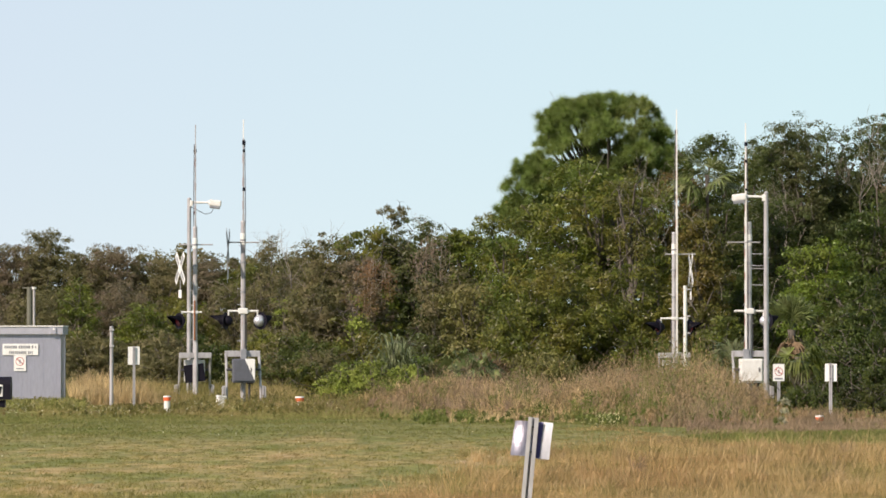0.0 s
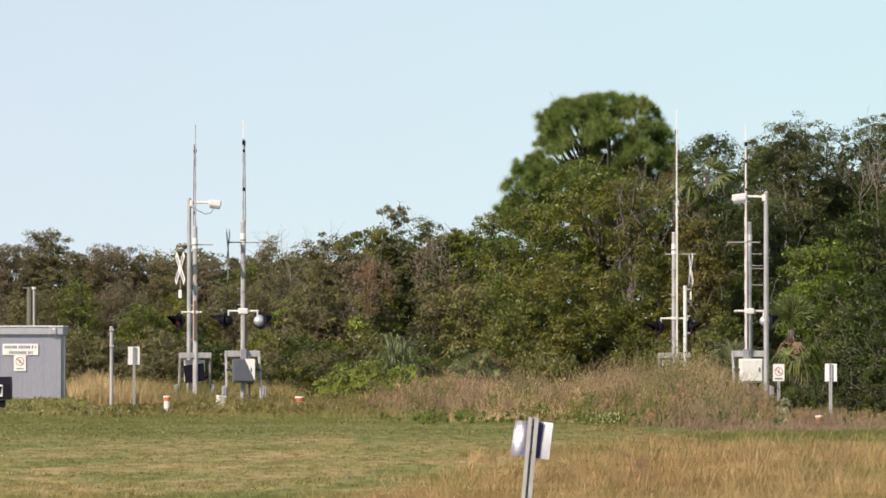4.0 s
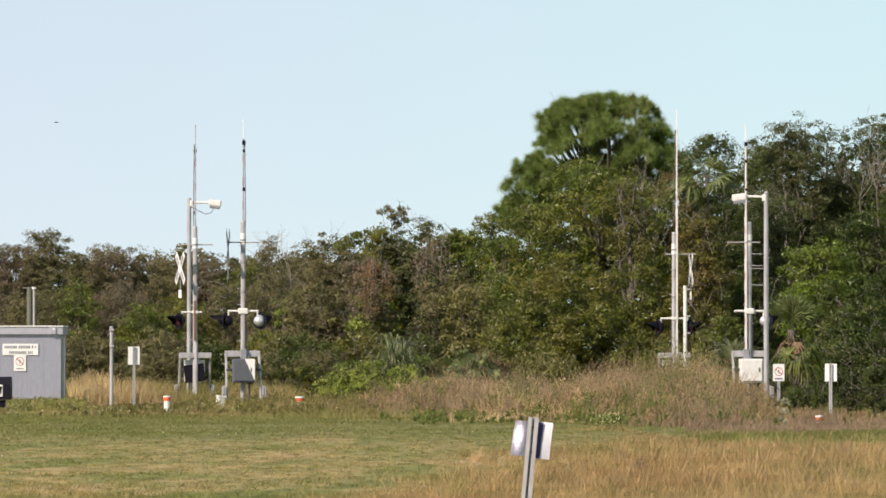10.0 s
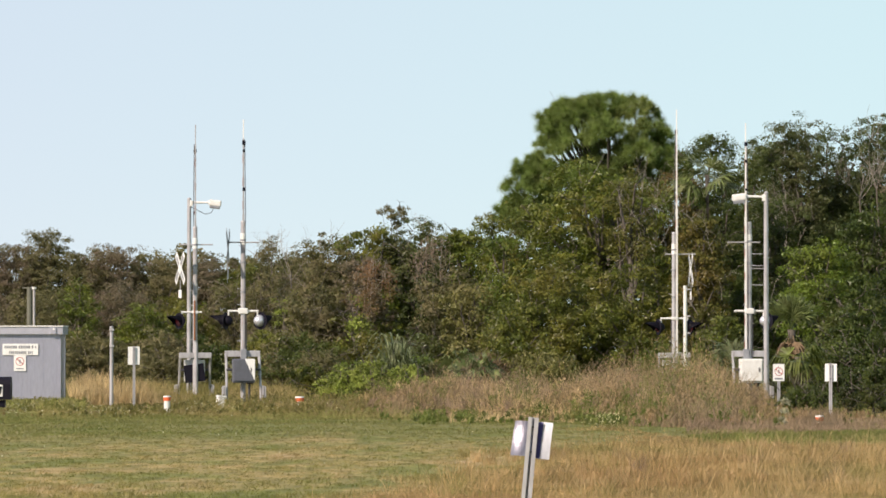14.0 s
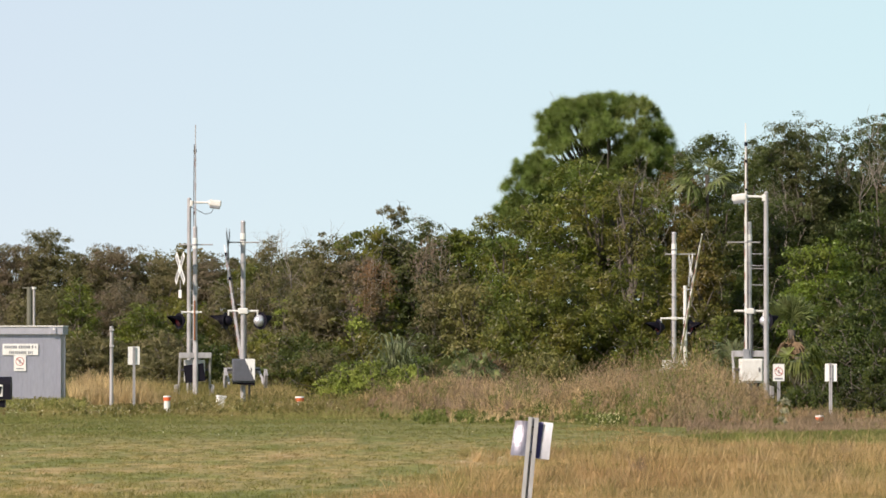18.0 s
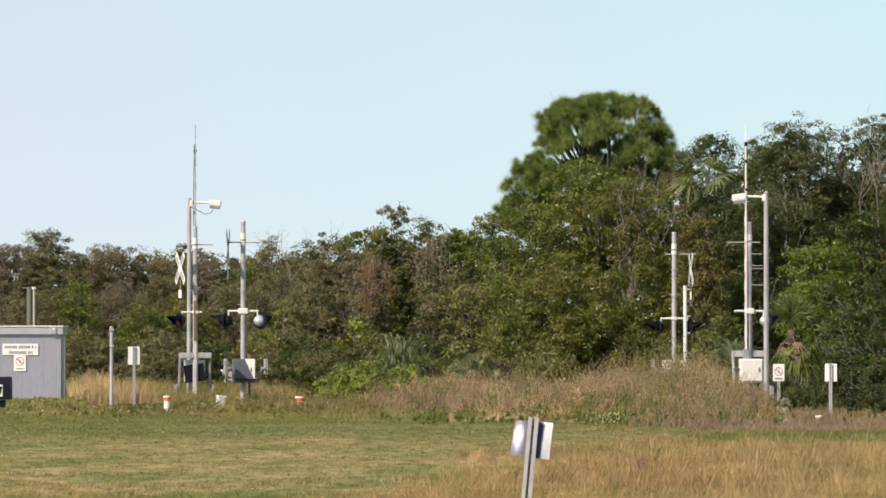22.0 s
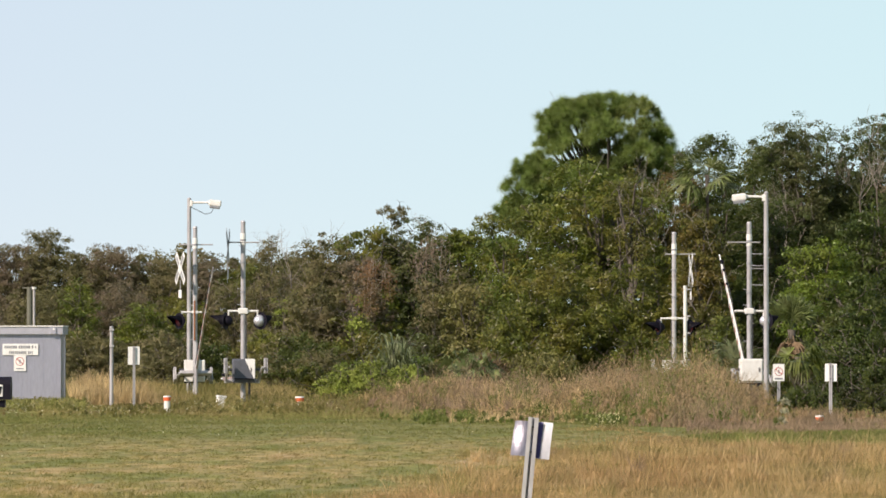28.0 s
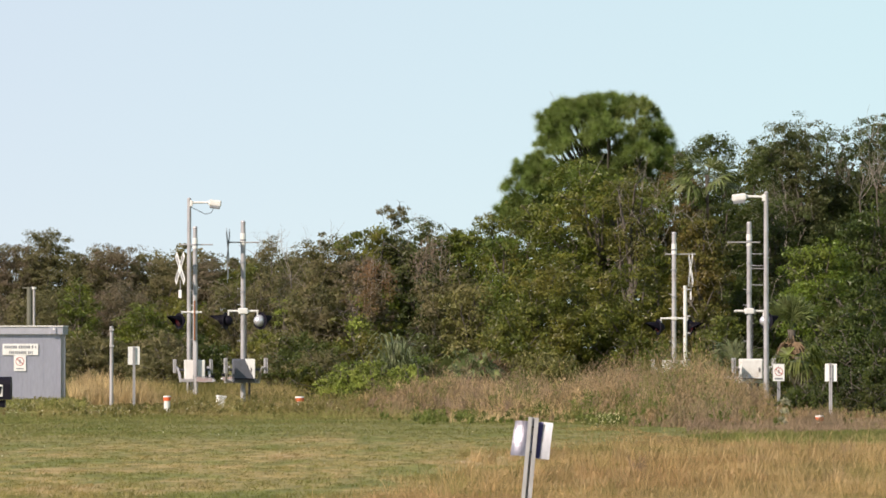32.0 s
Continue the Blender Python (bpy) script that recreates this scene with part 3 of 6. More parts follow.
    hue = soft_noise(x, y * 0.5, 0.55, 46) + rng.normal(0, 0.08, len(x))
    west = np.clip(1.2 - np.abs(x / y - 0.011) / 0.015, 0, 1)
    pink = hue > 0.58 - 0.22 * west
    tagged(sheet("weed_stems", blades(rng, x[~pink], y[~pink], tall[~pink], np.full((~pink).sum(), 0.009), 0.8, (0.06, 0)), 4, WEED),
           "tall brown dry weed stems on the bank", "weeds", kind="stuff")
    tagged(sheet("pinkish_stems", blades(rng, x[pink], y[pink], tall[pink], np.full(pink.sum(), 0.009), 0.8, (0.06, 0)), 4, PINKISH),
           "tall pinkish dry weed stems on the bank", "weeds", kind="stuff")
    pale = west * np.clip((140 - y) / 10, 0, 1)
    pick = rng.random(len(x)) < 0.008 + 0.42 * pale
    tagged(sheet("straw_stalks", blades(rng, x[pick], y[pick], tall[pick] * 1.15 + 0.08, np.full(pick.sum(), 0.011), 0.5, (0.08, 0)), 4, PALE_STRAW),
           "pale straw stalks standing among the weeds", "weeds", kind="stuff")
    sx, sy = wedge(rng, 5200, 119, 137, 0.001, 0.027)
    keep = rng.random(len(sx)) < 1.5 * np.clip(soft_noise(sx, sy * 0.4, 2.2, 100), 0, 1) ** 2
    sx, sy = sx[keep], sy[keep]
    tagged(sheet("straw_stalks", blades(rng, sx, sy, (0.16 + 0.42 * np.clip(soft_noise(sx, sy * 0.3, 1.8, 101), 0, 1)) * np.clip((sy - 117) / 8, 0.3, 1), np.full(len(sx), 0.0105), 0.7, (0.08, 0)), 4, PALE_STRAW),
           "pale dry grass leaning before the brown weeds", "weeds", kind="stuff")
    pick = rng.random(len(x)) < 0.02 + 0.06 * lump
    tagged(sheet("feathery_weeds", weed_plants(rng, x[pick], y[pick], tall[pick] * rng.uniform(0.6, 1.4, pick.sum()), 46, 0.07, 0.18, 0.2), 4, WEED),
           "tall feathery brown weeds gone to seed on the bank", "weeds", kind="stuff")
    pick = rng.random(len(x)) < 0.015 + 0.09 * (1 - lump)
    tagged(sheet("green_weeds", weed_plants(rng, x[pick], y[pick], tall[pick] * 0.85, 30, 0.085, 0.22), 4, LUSH),
           "green leafy weeds among the dry ones", "weeds", kind="stuff")
    # big ragged clumps that stand above the rest
    cx, cy = wedge(rng, 260, 122, 152, -0.02, 0.056)
    ch = weed_height(cx, cy) * (0.6 + 1.2 * rng.random(len(cx)) ** 1.7)
    ok = ch > 0.35
    cx, cy, ch = cx[ok], cy[ok], ch[ok]
    kinds = rng.choice(4, len(cx), p=(0.4, 0.28, 0.2, 0.12))
    for kind, mat, said in ((0, WEED, "big brown clumps of dry weeds on the bank"), (1, PINKISH, "big pinkish clumps of dry weeds on the bank"),
                            (2, LUSH, "green leafy clumps among the dry weeds"), (3, PALE_STRAW, "pale straw clumps among the weeds")):
        c = np.repeat(np.flatnonzero(kinds == kind), 110)
        r = rng.normal(0, 0.2, (2, len(c))) * (0.5 + ch[c])
        x, y = cx[c] + r[0], cy[c] + r[1]
        h = ch[c] * rng.uniform(0.55, 1.1, len(c)) * np.exp(-(r[0] ** 2 + r[1] ** 2) / 0.5)
        tagged(sheet("weed_clumps", blades(rng, x, y, h, np.full(len(x), 0.009), 0.55, (0.05, 0)), 4, mat), said, "weeds", kind="stuff")
        few = rng.random(len(x)) < 0.12
        tagged(sheet("weed_heads", weed_plants(rng, x[few], y[few], h[few] * 1.05, 40, 0.062 if kind != 2 else 0.055, 0.18, 0.2 if kind != 2 else 0.4), 4, mat),
               said, "weeds", kind="stuff")
    # leafy green herbs along the foot of the bank, in loose patches
    cx, cy = wedge(rng, 17, 117, 125, -0.01, 0.044)
    c = rng.integers(0, len(cx), 150)
    x, y = cx[c] + rng.normal(0, 0.22, 150), cy[c] + rng.normal(0, 1.2, 150)
    tagged(sheet("bank_herbs", weed_plants(rng, x, y, 0.06 + 0.26 * rng.random(150) ** 1.5, 40, 0.06, 0.5, 0.4), 4, LUSH),
           "leafy green herbs at the foot of the bank", "herbs", kind="stuff")
    # low pinkish seed heads at the east end of the field
    x, y = wedge(rng, 40000, 103, 124, 0.045, 0.09)
    keep = rng.random(len(x)) < 1.4 * soft_noise(x, y, 1.3, 48)
    x, y = x[keep], y[keep]
    h = (0.1 + 0.26 * np.clip(soft_noise(x, y, 1.6, 49), 0, 1)) * np.where(np.abs(x / y - 0.069) < 0.005, 1.1, 0.7) * np.clip((y - 102) / 8, 0.4, 1)
    tagged(sheet("pinkish_weeds", blades(rng, x, y, h * np.where(((x / y > 0.0605) & (x / y < 0.0645)) | (x / y > 0.073), 0.5, 1), np.full(len(x), 0.011), 0.9, (0.03, 0), plain=True), 3, PINKISH),
           "low pinkish seed heads before the dark shrubs", "weeds", kind="stuff")
    # weeds round the feet of the western gates
    x, y = wedge(rng, 14000, 128, 151, -0.062, -0.012)
    h = (0.08 + 0.4 * np.clip(soft_noise(x, y, 0.9, 91), 0, 1) ** 1.5) * np.clip((y - 130) / 12, 0.2, 1) * np.interp(x / y, [-0.05, -0.044], [0.3, 1])
    tagged(sheet("foot_weeds", blades(rng, x, y, h, np.full(len(x), 0.014), 0.8, plain=True), 3, VERGE),
           "rough greenish weeds round the feet of the gates", "weeds", kind="stuff")
    gx, gy = wedge(rng, 26000, 124, 149, -0.075, -0.006)
    soft = np.clip(soft_noise(gx, gy * 0.5, 0.8, 95), 0, 1)
    gh = (0.06 + 0.3 * soft) * np.clip((gy - 123) / 14, 0.15, 1) * np.interp(gx / gy, [-0.05, -0.044], [0.3, 1])
    dull = soft_noise(gx, gy * 0.5, 0.5, 96) + 12 * (gx / gy + 0.04) + rng.normal(0, 0.12, len(gx))
    for where, mat, said in ((dull <= 0.62, HALF_GREEN, "soft half-dry grass before the gates"), (dull > 0.62, PINKISH, "soft pinkish dry grass before the gates")):
        tagged(sheet("soft_grass", blades(rng, gx[where], gy[where], gh[where], np.full(where.sum(), 0.009), 0.9, plain=True), 3, mat), said, "grass", kind="stuff")
    gx, gy = wedge(rng, 13000, 153, 163, -0.06, -0.028)
    tagged(sheet("soft_grass", blades(rng, gx, gy, (0.35 + 0.6 * np.clip(soft_noise(gx, gy, 0.9, 97), 0, 1)) * np.interp(gx / gy, [-0.052, -0.05, -0.04, -0.037], [1, 0.55, 0.55, 1]), np.full(len(gx), 0.013), 0.7, plain=True), 3, HALF_GREEN),
           "tall half-green grass behind the gates", "grass", kind="stuff")
    pick = rng.random(len(x)) < 0.05
    tagged(sheet("foot_herbs", weed_plants(rng, x[pick], y[pick], h[pick] * 1.1, 36, 0.07, 0.3, 0.35), 4, HERB),
           "green herbs round the feet of the gates", "herbs", kind="stuff")
    x, y = wedge(rng, 420, 140, 153, -0.086, -0.066)
    tagged(sheet("hut_herbs", weed_plants(rng, x, y, 0.12 + 0.2 * rng.random(len(x)), 28, 0.06, 0.45, 0.35), 4, VERGE),
           "low green herbs before the hut", "herbs", kind="stuff")
    # golden clump beside the hut
    x, y = wedge(rng, 17000, 152.5, 158, -0.0685, -0.046)
    h = (0.4 + 0.6 * soft_noise(x, y, 1.6, 51)) * np.clip((-0.0505 - x / y) / 0.006, 0.12, 1)
    tagged(sheet("golden_grass", blades(rng, x, y, h, np.full(len(x), 0.016), 0.5, plain=True), 3, PALE_STRAW),
           "tall golden grass behind the hut", "grass", kind="stuff")
    # low growth behind the crossing
    x, y = wedge(rng, 26000, 160, 215, -0.09, 0.09)
    h = 0.25 + 0.35 * soft_noise(x, y, 0.3, 61)
    tagged(sheet("undergrowth", blades(rng, x, y, h, np.full(len(x), 0.035), 0.7, plain=True), 3, HERB),
           "tangled green undergrowth before the woods", "undergrowth", kind="stuff")
    # small flowers: drifts before the hut and the gates, a few in the field
    x, y = wedge(rng, 3400, 122, 150, -0.085, -0.012)
    keep = (soft_noise(x, y * 0.4, 1.3, 71) > 0.55) & (rng.random(len(x)) < np.where(x / y < -0.058, 0.9, 0.35))
    p = np.stack([x[keep], y[keep], rng.uniform(0.1, 0.32, keep.sum())], axis=1)
    x, y = wedge(rng, 110, 74, 122, -0.085, 0.01)
    p = np.concatenate([p, np.stack([x, y, rng.uniform(0.03, 0.09, len(x))], axis=1)])
    tagged(sheet("white_flowers", leaves(rng, p, 0.024, 0.7), 4, PETAL), "small cream wild flowers in the grass", "flowers", kind="stuff")
    x, y = rng.normal(3.36, 0.24, 60), rng.normal(113.4, 0.8, 60)
    tagged(sheet("flower_herbs", weed_plants(rng, x, y, rng.uniform(0.1, 0.28, 60), 36, 0.05, 0.45, 0.4), 4, LUSH), "green herbs with pale yellow flowers, at the foot of the bank", "herbs", kind="stuff")
    x = rng.normal(3.36, 0.25, 210)
    p = np.stack([x, rng.normal(112.8, 0.5, 210), rng.uniform(0.03, 0.3, 210)], axis=1)
    tagged(sheet("yellow_flowers", leaves(rng, p, 0.033, 0.8), 4, YELLOW), "pale yellow wild flowers among the weeds", "flowers", kind="stuff")


make_grass()


def grass_tuft(rng, mat, label, blades_in=70, height=0.34):
    """A tuft of long stems that spring from one foot and bend over to all sides."""
    x, y = rng.normal(0, 0.06, blades_in), rng.normal(0, 0.06, blades_in)
    t = thing("grass_tuft", pose(0, 60, 0), label, "grass", "swaying grass tufts")
    tagged(sheet("blade_tuft", blades(rng, x, y, height * rng.uniform(0.5, 1.15, blades_in), np.full(blades_in, 0.005), 0.8, (0.05, 0)), 4, mat, t), kind="stuff")
    return t


def make_tufts():
    """Tufts that the wind rocks, thickest in the golden grass."""
    rng = np.random.default_rng(83)
    first = [grass_tuft(rng, STRAW, "tuft of long golden grass bending in the wind"), grass_tuft(rng, STRAW, "tuft of long golden grass bending in the wind", 90, 0.28),
             grass_tuft(rng, HALF_GREEN, "half-green grass tuft bending in the wind", 80, 0.28), grass_tuft(rng, PINKISH, "reddish grass tuft bending in the wind", 70, 0.3)]
    x, y = wedge(rng, 44, 58.5, 84, 0.0, 0.084)
    made = []
    for k in range(44):
        m = pose(x[k], y[k], 0, 0, 0, rng.uniform(-25, 25))
        t = first[k] if k < 4 else copy_thing(first[int(rng.choice(4, p=(0.4, 0.25, 0.2, 0.15)))], m)
        t.matrix_basis = m
        made.append(t)
    return made


TUFTS = make_tufts()
WOODS = "dense evergreen wood behind the crossing"
O1 = "live oak with dense small olive-green leaves, in the wood behind"
O2 = "broad oak with green and yellowing leaves, behind the crossing"
O3 = "thicket of olive-green leaves and bare twigs, behind the crossing"
tree("oak_tree", -22.49, 262, 4.64, 7.06, OLIVE, O1, 101, leaf=0.12, lobe=1.1, cover=4.6, count=15, holes=0.05, group=WOODS)
tree("oak_tree", -20.85, 262, 4.09, 6.84, HAZEL, O1, 102, leaf=0.12, lobe=1.1, cover=4.6, count=15, holes=0.05, group=WOODS)
tree("oak_tree", -19.27, 262, 3.82, 7.44, OLIVE, O1, 103, leaf=0.12, lobe=1.1, cover=4.6, count=15, holes=0.05, group=WOODS)
tree("oak_tree", -17.30, 262, 3.55, 6.51, OLIVE, O1, 104, leaf=0.12, lobe=1.1, cover=4.6, count=15, holes=0.05, group=WOODS)
tree("oak_tree", -15.72, 262, 4.09, 6.84, HAZEL, O1, 105, leaf=0.12, lobe=1.1, cover=4.6, count=15, holes=0.05, group=WOODS)
tree("oak_tree", -13.62, 262, 4.09, 6.40, OLIVE, O1, 106, leaf=0.12, lobe=1.1, cover=4.6, count=15, holes=0.05, group=WOODS)
tree("oak_tree", -11.44, 262, 3.82, 6.19, HAZEL, O1, 107, leaf=0.12, lobe=1.1, cover=4.6, count=15, holes=0.05, group=WOODS)
tree("oak_tree", -9.39, 262, 3.55, 6.10, OAK, O1, 108, leaf=0.12, lobe=1.1, cover=4.6, count=15, holes=0.05, group=WOODS)
tree("oak_tree", -7.34, 262, 3.82, 6.51, OLIVE, O1, 109, leaf=0.12, lobe=1.1, cover=4.6, count=15, holes=0.05, group=WOODS)
tree("oak_tree", -19.19, 238, 4.21, 3.83, HAZEL, O3, 110, leaf=0.115, lobe=0.9, cover=2.9, low=0.1, group=WOODS)
tree("oak_tree", -16.71, 238, 4.21, 4.45, OLIVE, O3, 111, leaf=0.115, lobe=0.9, cover=2.9, low=0.1, group=WOODS)
tree("oak_tree", -14.11, 238, 4.21, 4.58, HAZEL, O3, 112, leaf=0.115, lobe=0.9, cover=2.9, low=0.1, group=WOODS)
tree("oak_tree", -11.50, 238, 3.72, 4.08, AMBER, O3, 113, leaf=0.115, lobe=0.9, cover=2.9, low=0.1, group=WOODS)
tree("oak_tree", -9.15, 238, 3.72, 4.58, OLIVE, O3, 114, leaf=0.115, lobe=0.9, cover=2.9, low=0.1, bare=5, group=WOODS)
tree("oak_tree", -7.04, 238, 3.97, 5.19, HAZEL, O3, 115, leaf=0.115, lobe=0.9, cover=2.9, low=0.1, bare=8, group=WOODS)
tree("bare_tree", -7.49, 232, 2.17, 6.48, OLIVE, "thinly leaved tree with bare grey twigs, above the wood", 116, leaf=0.12, lobe=0.7, cover=2.4, holes=0.3, twigs=16, radius=0.05, bare=3, group=WOODS)
tree("oak_tree", -4.83, 222, 3.47, 6.32, OLIVE, O3, 117, leaf=0.15, lobe=0.75, count=20, cover=4.6, twigs=50, bare=8, holes=0.03, group=WOODS)
tree("oak_tree", -3.10, 222, 3.47, 6.64, AMBER, O3, 118, leaf=0.15, lobe=0.75, count=20, cover=4.6, twigs=50, holes=0.03, group=WOODS)
tree("oak_tree", -0.79, 222, 3.70, 7.06, MOSS, O3, 119, leaf=0.15, lobe=0.75, count=20, cover=4.6, twigs=50, bare=8, holes=0.03, group=WOODS)
tree("oak_tree", 0.95, 222, 3.2, 6.73, AMBER, O3, 120, leaf=0.15, lobe=0.75, count=20, cover=4.6, twigs=50, holes=0.03, group=WOODS)
tree("oak_tree", -2.0, 224, 3.0, 6.55, OLIVE, O3, 163, leaf=0.15, lobe=0.75, count=18, cover=4.4, twigs=30, holes=0.03, group=WOODS)
tree("bare_tree", -2.04, 225.6, 1.38, 7.3, OLIVE, "slender tree with a ragged tuft of dry leaves on top", 121, leaf=0.11, lobes=[(0, 0, 7.05, 0.4, 0.4, 0.22), (0.3, 0, 7.25, 0.25, 0.3, 0.3), (-0.1, 0, 7.4, 0.3, 0.3, 0.2), (-0.5, 0, 7.3, 0.2, 0.25, 0.1), (0.45, 0, 6.95, 0.22, 0.2, 0.12), (0.1, 0, 6.7, 0.2, 0.2, 0.2)], cover=0.6, clump=0.2, twigs=5, radius=0.05, group=WOODS)
tree("thicket", -4.81, 206, 3.65, 4.07, OLIVE, O3, 122, leaf=0.15, lobe=0.8, cover=4.0, low=0.1, twigs=40, category="shrub", holes=0.06, group=WOODS)
tree("thicket", -2.95, 206, 2.5, 5.3, HAZEL, "thicket overgrown with dull brown vines", 123, leaf=0.15, lobe=0.8, cover=4.0, low=0.1, twigs=40, category="shrub", bare=10, holes=0.06, group=WOODS)
tree("thicket", 0.34, 206, 3.65, 4.60, OLIVE, O3, 124, leaf=0.15, lobe=0.8, cover=4.0, low=0.1, twigs=40, category="shrub", holes=0.06, group=WOODS)
tree("thicket", -3.09, 206, 3.22, 3.32, OAK, O3, 125, leaf=0.15, lobe=0.8, cover=3.4, low=0.1, twigs=40, category="shrub", group=WOODS)
tree("thicket", -1.05, 206, 3.22, 2.24, VINE, O3, 126, leaf=0.15, lobe=0.8, cover=3.4, low=0.1, twigs=40, category="shrub", group=WOODS)
tree("oak_tree", 2.8, 196, 3.9, 7.1, OAK, O2, 127, lobe=0.9, twigs=20, group=WOODS)
tree("oak_tree", 5.59, 191, 6.57, 8.30, AMBER, O2, 128, lobe=1.15, count=18, cover=4.6, leaf=0.14, twigs=30, bare=6, group=WOODS)
tree("oak_tree", 2.15, 193, 1.9, 5.7, GREEN, O2, 129, lobe=0.7, leaf=0.14, group=WOODS)
tree("oak_tree", 8.16, 193, 3.42, 8.03, RUSTY, "oak with russet and green leaves, behind the gates", 130, lobe=0.9, twigs=50, bare=16, group=WOODS)
tree("oak_tree", 3.24, 182, 4.36, 4.44, OAK, O2, 131, lobe=0.8, low=0.1, leaf=0.13, group=WOODS)
tree("oak_tree", 6.18, 182, 4.17, 4.63, OAK, O2, 132, lobe=0.8, low=0.1, leaf=0.13, group=WOODS)
tree("oak_tree", 8.41, 183, 2.48, 5.22, OAK, O2, 133, lobe=0.7, low=0.1, leaf=0.13, group=WOODS)
tree("oak_tree", 10.15, 208, 2.8, 10.25, DEEP, O1, 134, lobe=0.8, leaf=0.12, cover=5.6, twigs=30, group=WOODS)
tree("oak_tree", 12.06, 212, 2.87, 9.46, OAK, O1, 135, lobe=0.8, leaf=0.12, cover=5.6, bare=10, group=WOODS)
tree("oak_tree", 13.2, 203, 3.5, 10.25, MOSS, O1, 136, lobe=1.3, leaf=0.125, count=16, twigs=26, cover=6.4, holes=0.06, bare=14, group=WOODS)
tree("oak_tree", 16.5, 204, 3.5, 10.3, MOSS, O1, 137, lobe=1.3, leaf=0.125, count=16, twigs=26, cover=6.4, holes=0.06, bare=18, group=WOODS)
tree("oak_tree", 15.0, 206, 2.6, 9.9, MOSS, "thinly leaved oak among denser oaks", 174, lobe=0.7, leaf=0.12, low=6, cover=1.1, holes=0.4, twigs=12, bare=10, group=WOODS)
tree("oak_tree", 14.9, 205, 3.0, 8.2, MOSS, O1, 175, lobe=0.9, leaf=0.125, cover=5, twigs=12, group=WOODS)
tree("oak_tree", 17.83, 200, 3.33, 9.3, HAZEL, O1, 138, lobe=1.0, leaf=0.13, bare=6, group=WOODS)
tree("oak_tree", 12.35, 178, 2.97, 5.31, VIVID, "oak with bright fresh green leaves, behind the lamp post", 139, lobe=0.75, low=1.2, leaf=0.13, group=WOODS)
tree("oak_tree", 14.25, 181, 2.83, 6.69, DEEP, O1, 140, lobe=0.8, low=0.5, leaf=0.14, group=WOODS)
tree("thicket", 13.06, 168, 2.62, 3.17, DEEP, O3, 141, lobe=0.6, low=0.1, leaf=0.12, category="shrub", group=WOODS)
tree("thicket", 9.80, 186, 2.52, 4.51, DEEP, O3, 142, lobe=0.7, low=0.1, leaf=0.13, category="shrub", group=WOODS)
tree("oak_tree", -15.7, 234, 1.8, 4.6, AMBER, "small oak with yellowing leaves, before darker oaks", 160, leaf=0.12, lobe=0.7, cover=3.2, low=1.2, group=WOODS)
tree("oak_tree", -12.9, 232, 2.6, 3.6, AMBER, "small oak with yellowing leaves, before darker oaks", 161, leaf=0.12, lobe=0.7, cover=3.2, low=0.6, group=WOODS)
tree("oak_tree", -18.0, 234, 2.4, 4.2, OLIVE, "small oak with olive-green leaves, behind the hut", 162, leaf=0.12, lobe=0.7, cover=3.2, low=0.6, group=WOODS)
tree("oak_tree", 8.66, 181, 2.3, 6.3, BRONZE, "oak with russet and green leaves, below a palm", 170, lobe=0.7, low=0.8, leaf=0.13, bare=6, group=WOODS)
tree("oak_tree", 6.5, 187, 2.4, 7.9, BRONZE, "oak with russet and green leaves, below a pine", 171, lobe=0.6, low=3.4, leaf=0.12, cover=1.5, holes=0.35, twigs=4, bare=3, group=WOODS)
tree("oak_tree", -6.43, 227, 1.5, 4.35, LIME, "small oak with yellow-green leaves, before darker oaks", 172, lobe=0.5, low=2.2, leaf=0.12, cover=2.4, holes=0.25, group=WOODS)
tree("thicket", 0.85, 187, 2.4, 4.1, SAGE, "thicket with dull yellow-green leaves", 176, lobe=0.6, low=0.1, leaf=0.12, cover=3.4, category="shrub", group=WOODS)
tree("thicket", 2.2, 184, 2.2, 2.9, SAGE, "thicket with dull yellow-green leaves", 177, lobe=0.6, low=0.1, leaf=0.12, cover=3.4, category="shrub", group=WOODS)
# added to fill a shaded gap; the shade is in its leaf colour
tree("oak_tree", 9.75, 187.5, 1.5, 7.0, SHADED_LEAF, "evergreen with leaves darkened for shade, behind the lamp post", 178, lobe=0.5, low=1.5, leaf=0.12, cover=4.6, holes=0.05, group=WOODS)
tree("thicket", -3.2, 204, 1.3, 3.7, LIME, "thicket with yellow-green leaves among vines", 173, lobe=0.45, low=1.6, leaf=0.12, cover=2.0, holes=0.3, category="shrub", group=WOODS)
tree("shrub", -2.49, 166, 1.90, 1.25, GREEN, "low leafy shrub at the edge of the wood", 143, lobe=0.5, low=0.05, leaf=0.1, count=7, clump=0.3, category="shrub", group=WOODS)
tree("shrub", -0.96, 170, 2.66, 1.46, GREEN, "low leafy shrub at the edge of the wood", 144, lobe=0.5, low=0.05, leaf=0.1, count=7, clump=0.3, category="shrub", group=WOODS)
tree("shrub", -5.62, 190, 2.57, 1.80, OLIVE, "low leafy shrub at the edge of the wood", 145, lobe=0.5, low=0.05, leaf=0.1, count=7, clump=0.3, category="shrub", group=WOODS)
tree("shrub", 1.36, 172, 2.15, 1.51, VINE, "low leafy shrub at the edge of the wood", 146, lobe=0.5, low=0.05, leaf=0.1, count=7, clump=0.3, category="shrub", group=WOODS)
tree("shrub", 3.15, 172, 2.87, 1.60, SAGE, "low leafy shrub at the edge of the wood", 147, lobe=0.5, low=0.05, leaf=0.1, count=7, clump=0.3, category="shrub", group=WOODS)
